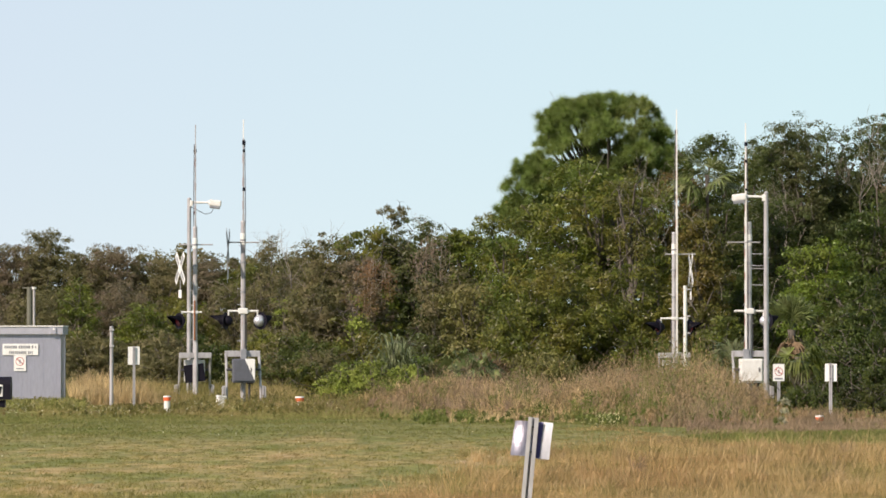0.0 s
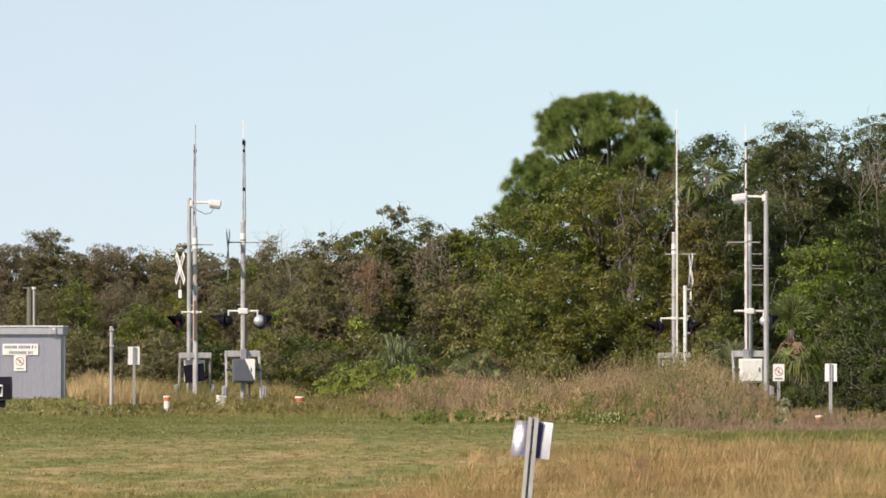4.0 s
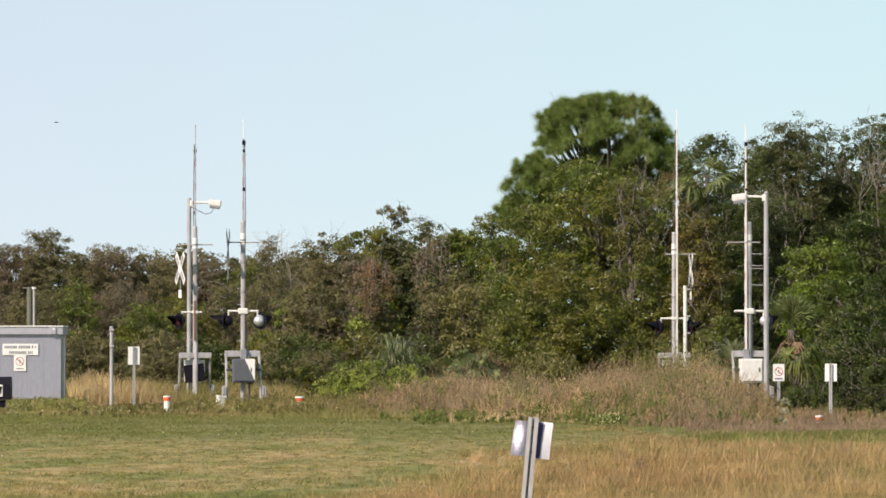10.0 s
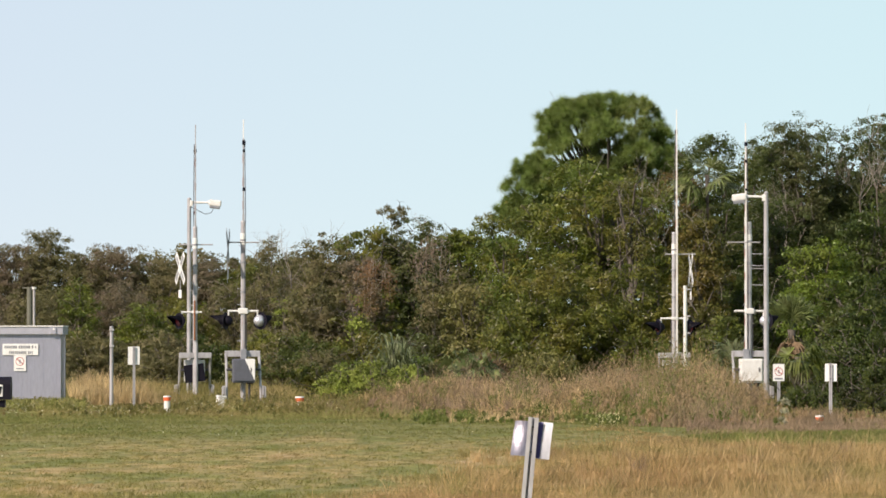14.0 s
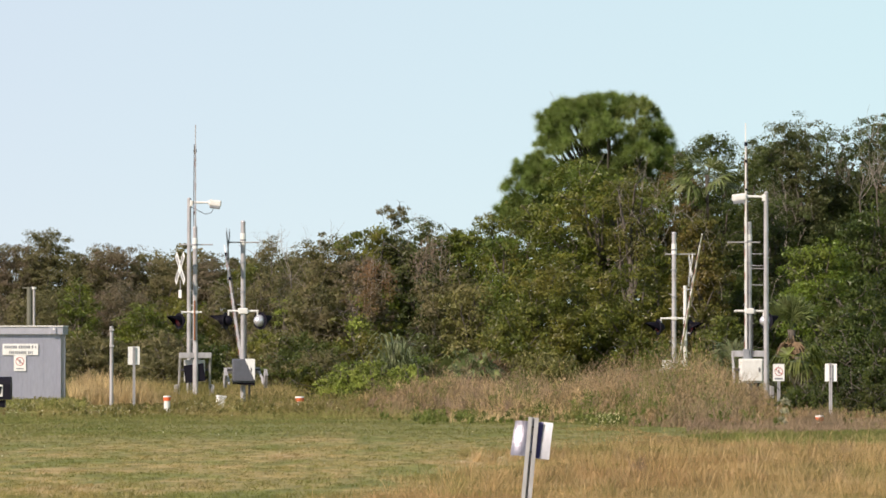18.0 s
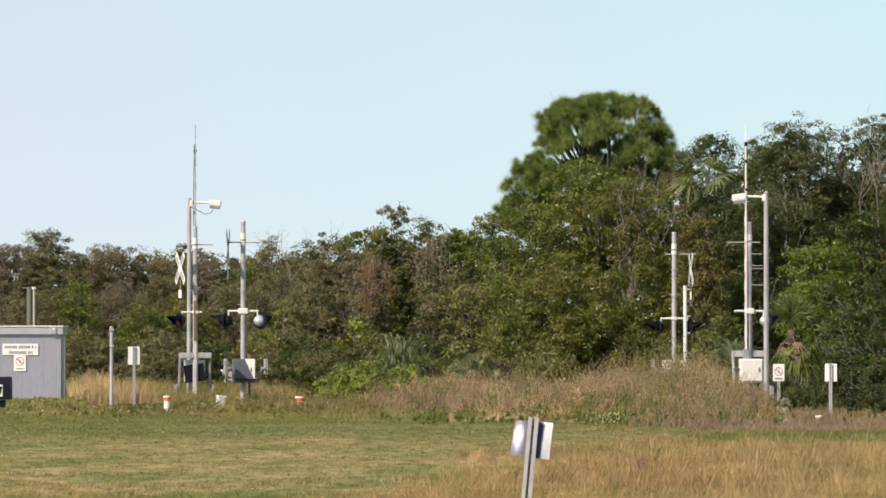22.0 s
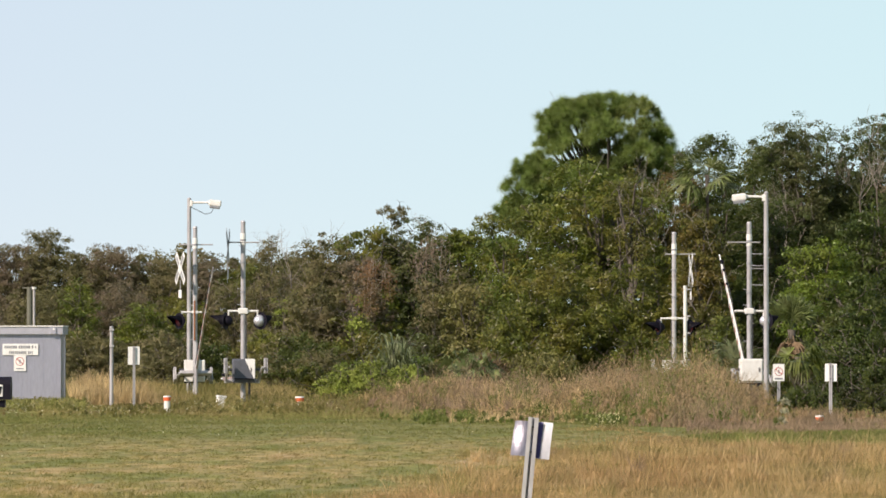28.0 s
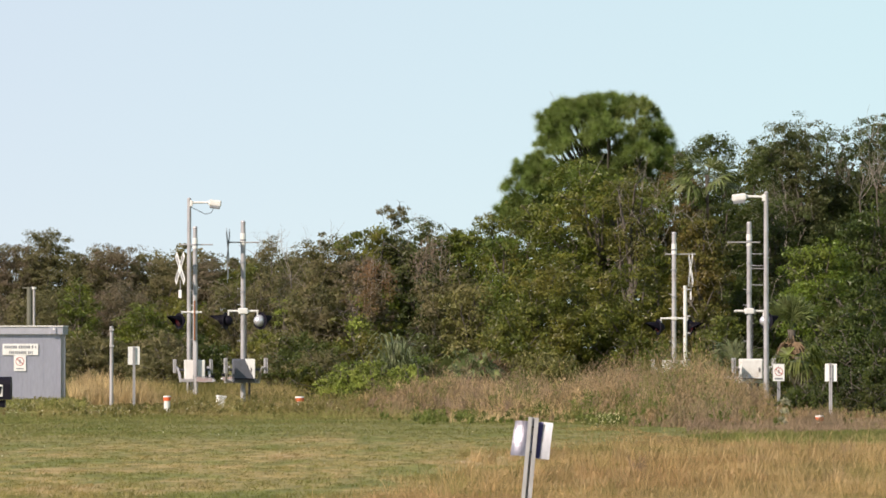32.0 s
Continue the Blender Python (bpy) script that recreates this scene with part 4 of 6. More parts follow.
tree("shrub", -4.32, 185, 2.12, 1.60, OLIVE, "low leafy shrub at the edge of the wood", 148, lobe=0.5, low=0.05, leaf=0.1, count=7, clump=0.3, category="shrub", group=WOODS)
tree("shrub", -12.58, 200, 3.12, 2.02, OLIVE, "low leafy shrub at the edge of the wood", 149, lobe=0.5, low=0.05, leaf=0.1, count=7, clump=0.3, category="shrub", group=WOODS)
tree("shrub", -10.03, 195, 2.44, 1.80, OLIVE, "low leafy shrub at the edge of the wood", 150, lobe=0.5, low=0.05, leaf=0.1, count=7, clump=0.3, category="shrub", group=WOODS)

tree("thicket", 11.68, 171, 2.14, 1.96, DEEP, O3, 400, lobe=0.7, low=0.1, leaf=0.13, category="shrub", group=WOODS)
# thickets in the darkened leaf colour carry the shade between the trees
tree("thicket", 11.52, 184, 2.68, 3.52, SHADED_LEAF, O3, 401, lobe=0.7, low=0.1, leaf=0.13, category="shrub", group=WOODS)
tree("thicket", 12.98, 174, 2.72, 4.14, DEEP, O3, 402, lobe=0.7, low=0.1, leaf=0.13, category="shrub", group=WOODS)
tree("thicket", 10.54, 182, 2.46, 3.88, SHADED_LEAF, O3, 403, lobe=0.7, low=0.1, leaf=0.13, category="shrub", bare=5, group=WOODS)
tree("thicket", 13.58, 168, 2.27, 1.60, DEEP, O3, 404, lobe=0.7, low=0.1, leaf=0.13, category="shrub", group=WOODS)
tree("thicket", 11.15, 196, 3.06, 6.50, SHADED_LEAF, O3, 405, lobe=0.7, low=0.1, leaf=0.13, category="shrub", group=WOODS)
tree("thicket", 11.43, 160, 1.83, 0.85, SHADED_LEAF, O3, 406, lobe=0.7, low=0.1, leaf=0.13, category="shrub", group=WOODS)
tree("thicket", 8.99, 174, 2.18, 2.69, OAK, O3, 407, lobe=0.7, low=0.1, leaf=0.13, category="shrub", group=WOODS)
tree("thicket", 10.89, 146, 1.83, 1.90, SHADED_LEAF, O3, 420, lobe=0.5, low=0.05, leaf=0.11, clump=0.26, category="shrub", group=WOODS)
tree("thicket", 11.56, 143, 1.64, 2.20, SHADED_LEAF, O3, 421, lobe=0.5, low=0.05, leaf=0.11, clump=0.26, category="shrub", group=WOODS)
tree("thicket", 9.85, 150, 1.4, 1.3, SHADED_LEAF, O3, 422, lobe=0.5, low=0.05, leaf=0.11, clump=0.26, category="shrub", group=WOODS)
tree("thicket", 10.35, 156, 1.5, 1.25, SHADED_LEAF, O3, 423, lobe=0.5, low=0.05, leaf=0.11, clump=0.26, category="shrub", group=WOODS)
tree("shrub", 4.71, 184, 3.26, 2.27, GREEN, "low leafy shrub at the edge of the wood", 440, lobe=0.5, low=0.05, leaf=0.12, count=8, clump=0.3, category="shrub", group=WOODS)
tree("shrub", 6.49, 180, 2.81, 2.16, OAK, "low leafy shrub at the edge of the wood", 441, lobe=0.5, low=0.05, leaf=0.12, count=8, clump=0.3, category="shrub", group=WOODS)
tree("shrub", 2.74, 180, 2.62, 1.98, OAK, "low leafy shrub at the edge of the wood", 442, lobe=0.5, low=0.05, leaf=0.12, count=8, clump=0.3, category="shrub", group=WOODS)
# fills the shadow beside the lamp post with darkened leaves
tree("oak_tree", 11.3, 187, 1.9, 6.75, SHADED_LEAF, "evergreen with leaves darkened for shade, behind the lamp post", 451, lobe=0.6, low=2.6, leaf=0.12, cover=4.6, holes=0.05, group=WOODS)
tree("oak_tree", 12.65, 208, 2.38, 9.66, DEEP, O1, 450, lobe=0.8, leaf=0.12, cover=5.6, twigs=20, group=WOODS)
tree("thicket", 9.92, 133, 1.94, 1.18, SHADED_LEAF, O3, 460, lobe=0.4, low=0.03, leaf=0.1, clump=0.22, twigs=6, category="shrub", group=WOODS)
tree("thicket", 10.70, 132, 1.38, 1.33, SHADED_LEAF, O3, 461, lobe=0.4, low=0.03, leaf=0.1, clump=0.22, twigs=6, category="shrub", group=WOODS)
# shaded hollow behind the sign posts, made by the darkened leaf colour
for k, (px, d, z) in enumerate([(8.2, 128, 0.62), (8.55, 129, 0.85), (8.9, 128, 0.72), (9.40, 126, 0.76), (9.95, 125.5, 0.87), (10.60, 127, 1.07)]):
    tree("shrub", px, d, 0.75, z, SHADED_LEAF, "low shrub with leaves darkened for shade, behind a sign post", 480 + k, lobe=0.22, low=0.02, leaf=0.07, count=7, clump=0.16, twigs=4, category="shrub", group=WOODS)

for k, (px, d, w, z, m) in enumerate([(-2.87, 163, 1.3, 1.23, LIME), (-2.09, 162, 1.5, 1.35, LIME), (-1.17, 163, 1.4, 1.23, LIME), (-0.41, 165, 1.5, 1.26, OLIVE),
                                      (-4.18, 168, 1.6, 1.25, OAK), (-1.58, 161.5, 1.3, 0.89, LIME), (-0.66, 162, 1.2, 0.79, LIME), (-3.40, 164, 1.1, 0.78, LIME), (0.28, 167, 1.2, 1.17, VINE), (1.47, 168, 1.1, 1.46, VINE)]):
    tree("shrub", px, d, w, z, m, "low leafy shrub before the wood", 520 + k, lobe=0.35, low=0.02, leaf=0.085, count=7, clump=0.2, twigs=4, category="shrub", group=WOODS)


def dead_tree(x, y, low, high, seed, count, label):
    """A slender bare tree: a stem with pale forked branches spreading upward."""
    rng = np.random.default_rng(seed)
    t = thing("dead_tree", pose(x, y, 0), label, "tree", WOODS)
    bm = bmesh.new()
    bm_bent(bm, [(0, 0, -0.05), (0.25, 0, low * 0.3), (0.15, 0, low * 0.65), (0, 0, low), (0.05, 0, (low + high) / 2)], [0.08, 0.065, 0.05, 0.03, 0.016], 7)
    part("trunk", bm, BARK, t, smooth=True)
    bm = bmesh.new()
    span = high - low

    def grow(p, way, length, radius, level):
        pts, radii = [p.copy()], [radius]
        for k in range(4):
            way = (way + Vector(rng.normal(0, 0.16, 3)) + Vector((0, 0, 0.06))).normalized()
            p = p + way * length / 4
            pts.append(p.copy())
            radii.append(radius * (1 - 0.2 * (k + 1)))
            if level and k:
                for s in range(2 if level > 1 else 1):
                    grow(p, (way + Vector(rng.normal(0, 0.5, 3))).normalized(), length * rng.uniform(0.35, 0.6), radius * 0.55, level - 1)
        bm_bent(bm, pts, radii, 5 if level else 3)

    for k in range(count):
        way = Vector((rng.normal(0, 0.55), rng.normal(-0.15, 0.25), 1)).normalized()
        grow(Vector((0, 0, low + span * 0.12 * k / count)), way, span * rng.uniform(0.6, 1.0), 0.015, 2)
    tagged(part("bare_crown", bm, PALE_BARK, t, "pale grey crown of bare branches"), kind="stuff")


dead_tree(7.39, 189.8, 4.86, 7.23, 506, 7, "dead tree with pale grey bare branches, before an oak")
dead_tree(12.73, 201, 5.37, 7.25, 502, 5, "dead tree with pale grey bare branches, behind the lamp post")
dead_tree(16.08, 201, 7.5, 8.9, 503, 4, "dead tree hung with pale dry twigs, among dark oaks")
dead_tree(15.3, 199, 7.1, 8.5, 508, 5, "dead tree hung with pale dry twigs, among dark oaks")
dead_tree(-6.39, 228, 4.45, 6.23, 504, 4, "dead tree with pale grey bare twigs, in the wood")
dead_tree(-7.60, 240, 5.35, 6.70, 507, 3, "dead tree with pale grey bare twigs, in the wood")
for k in range(9):
    tree("shrub", -16.6 + 2.0 * k + 0.5 * math.sin(k * 2.7), 205 - 2.2 * k + 3 * math.sin(k * 1.9), 3.2, 2.3 + 0.5 * math.sin(k * 3.1), (OLIVE, OAK, OLIVE)[k % 3] if k < 4 else (DEEP, OAK)[k % 2], "low leafy shrub at the edge of the wood", 300 + k,
         lobe=0.6, low=0.05, leaf=0.13, count=8, clump=0.35, category="shrub", group=WOODS)


def hanging_vine(x, y, width, top, bottom, mat, strands, label, seed):
    """A curtain of vines over a thicket: strands that hang from its top, thicker in places, with small leaves."""
    rng = np.random.default_rng(seed)
    t = thing("hanging_vine", pose(x, y, 0), label, "vine", WOODS)
    bm = bmesh.new()
    places = []
    for k in range(strands):
        u = width * (rng.beta(1.3, 1.3) - 0.5)
        v = -0.5 * math.sqrt(max(0, 1 - (2 * u / width) ** 2)) + rng.normal(0, 0.1)
        hi = top - 1.1 * (2 * u / width) ** 2 + rng.normal(0, 0.12)
        lo = bottom + (hi - bottom) * rng.beta(1.2, 1.8)
        pts = [Vector((u + rng.normal(0, 0.04), v + rng.normal(0, 0.04), hi + (lo - hi) * q / 4)) for q in range(5)]
        bm_bent(bm, pts, [0.008, 0.008, 0.007, 0.006, 0.004], 3)
        n = int(48 * (hi - lo))
        q = rng.random(n) ** 0.8
        places.append(np.stack([u + rng.normal(0, 0.13, n), v + rng.normal(0, 0.13, n), hi + (lo - hi) * q], axis=1))
    bm_bent(bm, [Vector((0, 1.7, -0.05)), Vector((0.1, 1.5, bottom * 0.5)), Vector((-0.04, 0.7, bottom)), Vector((0, -0.3, top - 0.2))], [0.02, 0.014, 0.01, 0.007], 5)
    part("stem", bm, PALE_BARK, t)
    p = np.concatenate(places)
    out = np.tile(np.array((-0.3, -0.9, 0.2)), (len(p), 1))
    sheet("leaf_curtain", leaves(rng, p, 0.085, 0.6, out, three=True), 3, mat, t)


def needles(rng, lobes, count, length=0.3, per=200):
    """Pine puffs: long thin needles that spread all round from the ends of the shoots, mostly up and outward."""
    lobes = np.array(lobes, dtype=float)
    weight = lobes[:, 3] ** 2
    pick = rng.choice(len(lobes), count, p=weight / weight.sum())
    way = unit(rng, count)
    way[:, 2] = np.where(way[:, 2] < -0.35, -way[:, 2], way[:, 2])
    reach = np.where(rng.random(count) < 0.15, rng.uniform(0.3, 0.8, count), rng.normal(0.88, 0.1, count))
    root = lobes[pick, :3] + way * reach[:, None] * lobes[pick, 3:6]
    size = np.repeat(rng.uniform(0.7, 1.3, count), per)
    root, way = np.repeat(root, per, axis=0), np.repeat(way, per, axis=0)
    d = unit(rng, len(root)) + way * 0.35
    d[:, 2] += 0.25
    d /= np.linalg.norm(d, axis=1, keepdims=True)
    side = np.cross(d, unit(rng, len(root)))
    side *= 0.0068 / (np.linalg.norm(side, axis=1, keepdims=True) + 1e-6)
    foot = root + d * 0.03
    tip = root + d * (length * size * rng.uniform(0.55, 1.15, len(root)))[:, None]
    return np.stack([foot - side, foot + side, tip + side * 0.2], axis=1).reshape(-1, 3)


hanging_vine(-2.7, 203.6, 1.9, 4.95, 2.7, RED_VINE, 22, "curtain of reddish-brown vines hanging over a thicket", 601)
hanging_vine(-0.35, 204, 1.5, 6.0, 3.6, HAZEL, 14, "curtain of dull brown vines hanging over a thicket", 602)


def make_pine():
    rng = np.random.default_rng(7)
    d = 211
    t = thing("pine_tree", pose(6.42, d, 0), "tall pine with a rounded green crown above the oaks", "tree", WOODS)
    lobes = [(-1.0, 0, 10.15, 1.05, 1.0, 0.7), (0.1, 0.3, 10.75, 1.0, 1.0, 0.6), (1.1, 0, 10.5, 0.95, 1.0, 0.75), (1.75, 0.2, 9.75, 0.85, 0.9, 0.65),
             (-1.3, -0.3, 9.3, 0.85, 0.9, 0.5), (0.1, -0.6, 9.75, 0.9, 0.9, 0.45), (1.3, -0.5, 9.0, 1.0, 0.9, 0.55), (2.3, 0, 8.8, 0.75, 0.8, 0.5),
             (-2.2, 0, 8.3, 0.9, 0.8, 0.55), (-2.75, 0.2, 8.85, 0.4, 0.4, 0.32), (-1.0, -0.4, 8.1, 0.9, 0.8, 0.5), (-2.9, 0, 7.5, 0.7, 0.8, 0.5), (0.9, 0.3, 7.9, 1.0, 0.9, 0.55),
             (-3.3, 0, 6.3, 0.8, 0.8, 0.6), (-2.3, 0.2, 6.8, 0.9, 0.8, 0.5), (2.5, 0.3, 7.9, 0.8, 0.8, 0.5), (-0.4, -0.2, 7.2, 1.2, 0.8, 0.5), (1.6, 0.3, 7.2, 1.0, 0.8, 0.5), (-1.9, 0.3, 9.9, 0.45, 0.5, 0.35),
             (-0.5, 0.5, 8.75, 0.75, 0.7, 0.45), (-0.35, 0.4, 9.35, 0.5, 0.5, 0.3), (0.75, 0.4, 9.4, 0.5, 0.5, 0.3), (0.7, 0.5, 8.6, 0.8, 0.7, 0.4), (0.0, 0.2, 8.1, 0.9, 0.8, 0.5), (2.0, 0.5, 9.4, 0.6, 0.6, 0.4), (-2.6, 0.3, 8.0, 0.7, 0.7, 0.5), (-1.7, 0.3, 7.6, 0.9, 0.8, 0.5), (-0.8, 0.4, 10.55, 0.6, 0.6, 0.4), (-1.55, 0.2, 10.45, 0.65, 0.6, 0.45), (-1.0, 0.3, 10.8, 0.55, 0.6, 0.35), (-2.1, 0.1, 10.05, 0.5, 0.5, 0.4), (-2.0, 0.1, 9.6, 0.5, 0.5, 0.4), (-2.2, 0.2, 9.35, 0.55, 0.6, 0.4), (-3.0, 0.1, 8.35, 0.6, 0.6, 0.45), (-3.55, 0.1, 7.75, 0.5, 0.5, 0.4), (-3.4, 0.2, 7.0, 0.65, 0.6, 0.45), (-1.4, 0.1, 10.72, 0.7, 0.6, 0.4), (-0.6, 0.1, 10.95, 0.6, 0.6, 0.32), (-2.15, 0.1, 10.3, 0.42, 0.5, 0.36), (-1.75, 0.1, 10.7, 0.45, 0.5, 0.32), (-3.15, 0.1, 8.75, 0.4, 0.5, 0.34), (-3.7, 0.1, 6.75, 0.6, 0.6, 0.4), (1.9, 0.3, 8.3, 0.8, 0.8, 0.45)]
    lobes = [(x - (0.1 if x < 0.6 else 0), y, z + (0.13 if z > 9.2 and x < 0.6 else 0), rx * 1.1, ry, rz * 1.18) for x, y, z, rx, ry, rz in lobes]
    part("trunk", woody(rng, lobes, 11.3, 0.22, 10), BARK, t, smooth=True)
    sheet("crown", needles(rng, lobes, 1500, 0.34, 220), 3, NEEDLE, t)


make_pine()


def fan_leaf(rng, root, way, stalk, spread, length, segments=24, wide=0.022, droop=0.3):
    """A palm fan: narrow leaflets that open round the end of a stalk and droop at their tips."""
    way = way / np.linalg.norm(way)
    side = np.cross(way, (0, 0, 1.0))
    side /= np.linalg.norm(side) + 1e-6
    up = np.cross(side, way)
    roll = rng.uniform(-1.0, 1.0)
    side, up = side * math.cos(roll) + up * math.sin(roll), up * math.cos(roll) - side * math.sin(roll)
    hub = root + way * stalk + np.array((0, 0, -0.06 * stalk))
    out = []
    for k in range(segments):
        a = (k / (segments - 1) - 0.5) * spread + rng.normal(0, 0.05)
        d = way * math.cos(a) + side * math.sin(a) + up * (0.1 * math.cos(a * 2) + rng.normal(0, 0.06))
        ln = length * (0.75 + 0.25 * math.cos(a)) * rng.uniform(0.8, 1.15)
        m = hub + d * ln * 0.55 + up * 0.04 * ln
        e = hub + d * ln + np.array((0, 0, -droop * ln))
        w = (side * math.cos(a) - way * math.sin(a)) * wide
        out += [hub - w * 0.4, hub + w * 0.4, m + w, m - w, m - w, m + w, e + w * 0.1, e - w * 0.1]
    s = side * 0.014
    out += [root - s, root + s, hub + s, hub - s]
    return out


def palm(x, y, height, fronds, length, label, seed, dead=0, radius=0.14, name="palm_tree", category="palm", mat=None, segments=24, wide=0.022, droop=0.3, rise=1.3, fall=0.3):
    rng = np.random.default_rng(seed)
    t = thing(name, pose(x, y, 0), label, category)
    if height > 0.6:
        bm = bmesh.new()
        bm_bent(bm, [(0, 0, -0.05), (0.04, 0, height * 0.5), (0.02, 0, height)], [radius * 1.15, radius, radius * 1.05], 9)
        part("trunk", bm, BARK, t, smooth=True)
    top = np.array((0.02, 0, max(0.12, height)))
    out, brown = [], []
    for k in range(fronds + dead):
        a = k * 2.39996 + rng.uniform(-0.3, 0.3)
        if k < fronds:
            e = rise - (rise + fall) * k / fronds
            out += fan_leaf(rng, top, np.array((math.cos(a) * math.cos(e), math.sin(a) * math.cos(e), math.sin(e))), length * 0.5, 3.4, length * 0.75, segments, wide, droop)
        else:
            e = -1.1 + rng.uniform(-0.3, 0.2)
            brown += fan_leaf(rng, top, np.array((math.cos(a) * math.cos(e), math.sin(a) * math.cos(e), math.sin(e))), length * 0.4, 2.0, length * 0.5)
    sheet("fronds", np.array(out), 4, mat or PALM, t)
    if brown:
        sheet("dead_fronds", np.array(brown), 4, DRY_PALM, t)


palm(8.95, 184, 7.55, 15, 1.25, "tall cabbage palm with fan fronds, among the oaks", 37, 0, 0.08, segments=17, wide=0.032, droop=0.2, rise=0.7, fall=0.6, mat=MID_PALM)
palm(10.27, 160, 2.2, 18, 0.95, "young cabbage palm with a dry brown skirt, behind the lamp post", 32, 14, 0.13, mat=MID_PALM, segments=26, wide=0.02, droop=0.1, rise=1.5, fall=-0.7)
palm(9.45, 144.5, 1.42, 13, 0.74, "low palm with yellow-green fans, below a taller one", 34, 5, 0.11, segments=18, wide=0.024, droop=0.6, rise=0.3, fall=0.7, mat=YELLOW_PALM)
palm(9.24, 172, 0.9, 16, 1.2, "low palm with spreading fans behind the gate", 33, 4)
def strap_plant(x, y, height, spread, count, label, seed):
    """A clump of long strap leaves that rise from one foot and arch over at their ends."""
    rng = np.random.default_rng(seed)
    t = thing("strap_plant", pose(x, y, 0), label, "plant", WOODS)
    a = rng.uniform(0, math.tau, count)
    h, r = height * rng.uniform(0.55, 1.05, count), spread * rng.uniform(0.35, 1.1, count)
    fall = rng.uniform(1.5, 2.6, count)
    turn = a + math.pi / 2 + rng.normal(0, 0.5, count)
    side = np.stack([np.cos(turn), np.sin(turn), np.zeros(count)], axis=1)
    rows = []
    r0x = rng.normal(0, 0.16, count)
    for q in np.linspace(0, 1, 8):
        c = np.stack([r0x + np.cos(a) * r * q ** 1.7, np.sin(a) * r * q ** 1.7, h * ((fall + 0.85) * q - fall * q * q)], axis=1)
        w = 0.026 * (1 - q ** 3 * 0.85)
        rows.append((c - side * w, c + side * w))
    quads = [np.stack([l0, r0, r1, l1], axis=1) for (l0, r0), (l1, r1) in zip(rows, rows[1:])]
    sheet("strap_leaves", np.concatenate(quads).reshape(-1, 3), 4, PALM, t)


strap_plant(-1.43, 164.5, 1.85, 1.2, 170, "clump of long drooping strap leaves, at the wood's edge", 81)
for k, (px, d, z, n) in enumerate([(0.5, 158, 1.1, 7), (0.75, 155, 0.85, 8), (1.05, 156, 0.95, 6)]):
    palm(px, d, z, n, 0.7, "low palmetto with pale green fans, at the wood's edge", 40 + k, 0, 0.06, "palmetto", "palmetto", segments=13, wide=0.03, droop=0.5, mat=MID_PALM)

for k, (px, d, z) in enumerate([(7.0, 112.4, 0.12), (7.03, 112.0, 0.3), (7.06, 112.2, 0.5)]):
    palm(px, d, z, 9, 0.13, "small pale spiky plant beside a sign post", 61 + k, 0, 0.02, "yucca", "yucca", YUCCA, segments=5, wide=0.012, droop=0.2)


def make_far_woods(west, east, height, rise, mat, label, seed):
    rng = np.random.default_rng(seed)
    lobes = []
    for k in range(60):
        a = west + (east - west) * k / 59
        h = height + rng.uniform(-0.45, 0.35) + rise * min(1, max(0, (a - 0.01) / 0.05))
        y = rng.uniform(285, 300)
        lobes += [(a * y, y, h * 0.72, 1.3, 1.4, h * 0.26), (a * y, y - 1, h * 0.38, 1.4, 1.4, h * 0.35)]
    p, out = crown_points(rng, lobes, 75000, 0.5)
    tagged(sheet("far_woods", leaves(rng, p, 0.27, 0.6, out, three=True), 3, mat), label, "woods", kind="stuff")


make_far_woods(-0.125, -0.003, 6.7, 0, OLIVE, "olive-green evergreen woods in the distance", 77)
make_far_woods(-0.017, 0.125, 7.6, 3.8, DEEP, "dark evergreen woods in the distance", 78)


# ---- crossing gates ----
def flasher(parent, x, y, z, way, back, turn):
    """One flashing-light unit under the crossarm, turned by some degrees from the line of the crossarm towards the road."""
    at = pose(x, y, z, 0, 0, turn if way > 0 else 180 - turn)
    disc = part("lamp_disc", tube((0, 0, 0), (0.02, 0, 0), 0.245, 0.245, n=24), BLACK, parent, "round black backing disc", at)
    part("disc_front", tube((0.021, 0, 0), (0.03, 0, 0), 0.233, 0.225, n=24), BLACK, disc)
    part("lamp_housing", bm_bent(bmesh.new(), [(-0.19, 0, 0), (-0.17, 0, 0), (-0.12, 0, 0), (-0.06, 0, 0), (-0.002, 0, 0)], [0.04, 0.08, 0.13, 0.155, 0.165], 18), back, disc, smooth=True)
    part("lens", tube((0.031, 0, 0), (0.05, 0, 0), 0.145, 0.13, n=20), LENS, disc, "red glass lens")
    bm = bmesh.new()
    n = 12
    rows = []
    for k in range(n + 1):
        a = math.radians(-30 + 240 * k / n)
        c, s = math.cos(a) * 0.175, math.sin(a) * 0.175
        deep = 0.1 + 0.34 * max(0.0, math.sin(a))
        rows.append([bm.verts.new((0.03, c, s)), bm.verts.new((0.03 + deep, c, s - 0.03))])
    for a, b in zip(rows, rows[1:]):
        bm.faces.new((a[0], a[1], b[1], b[0]))
    bmesh.ops.solidify(bm, geom=bm.faces[:], thickness=0.008)
    part("hood", bm, BLACK, disc, "black visor")


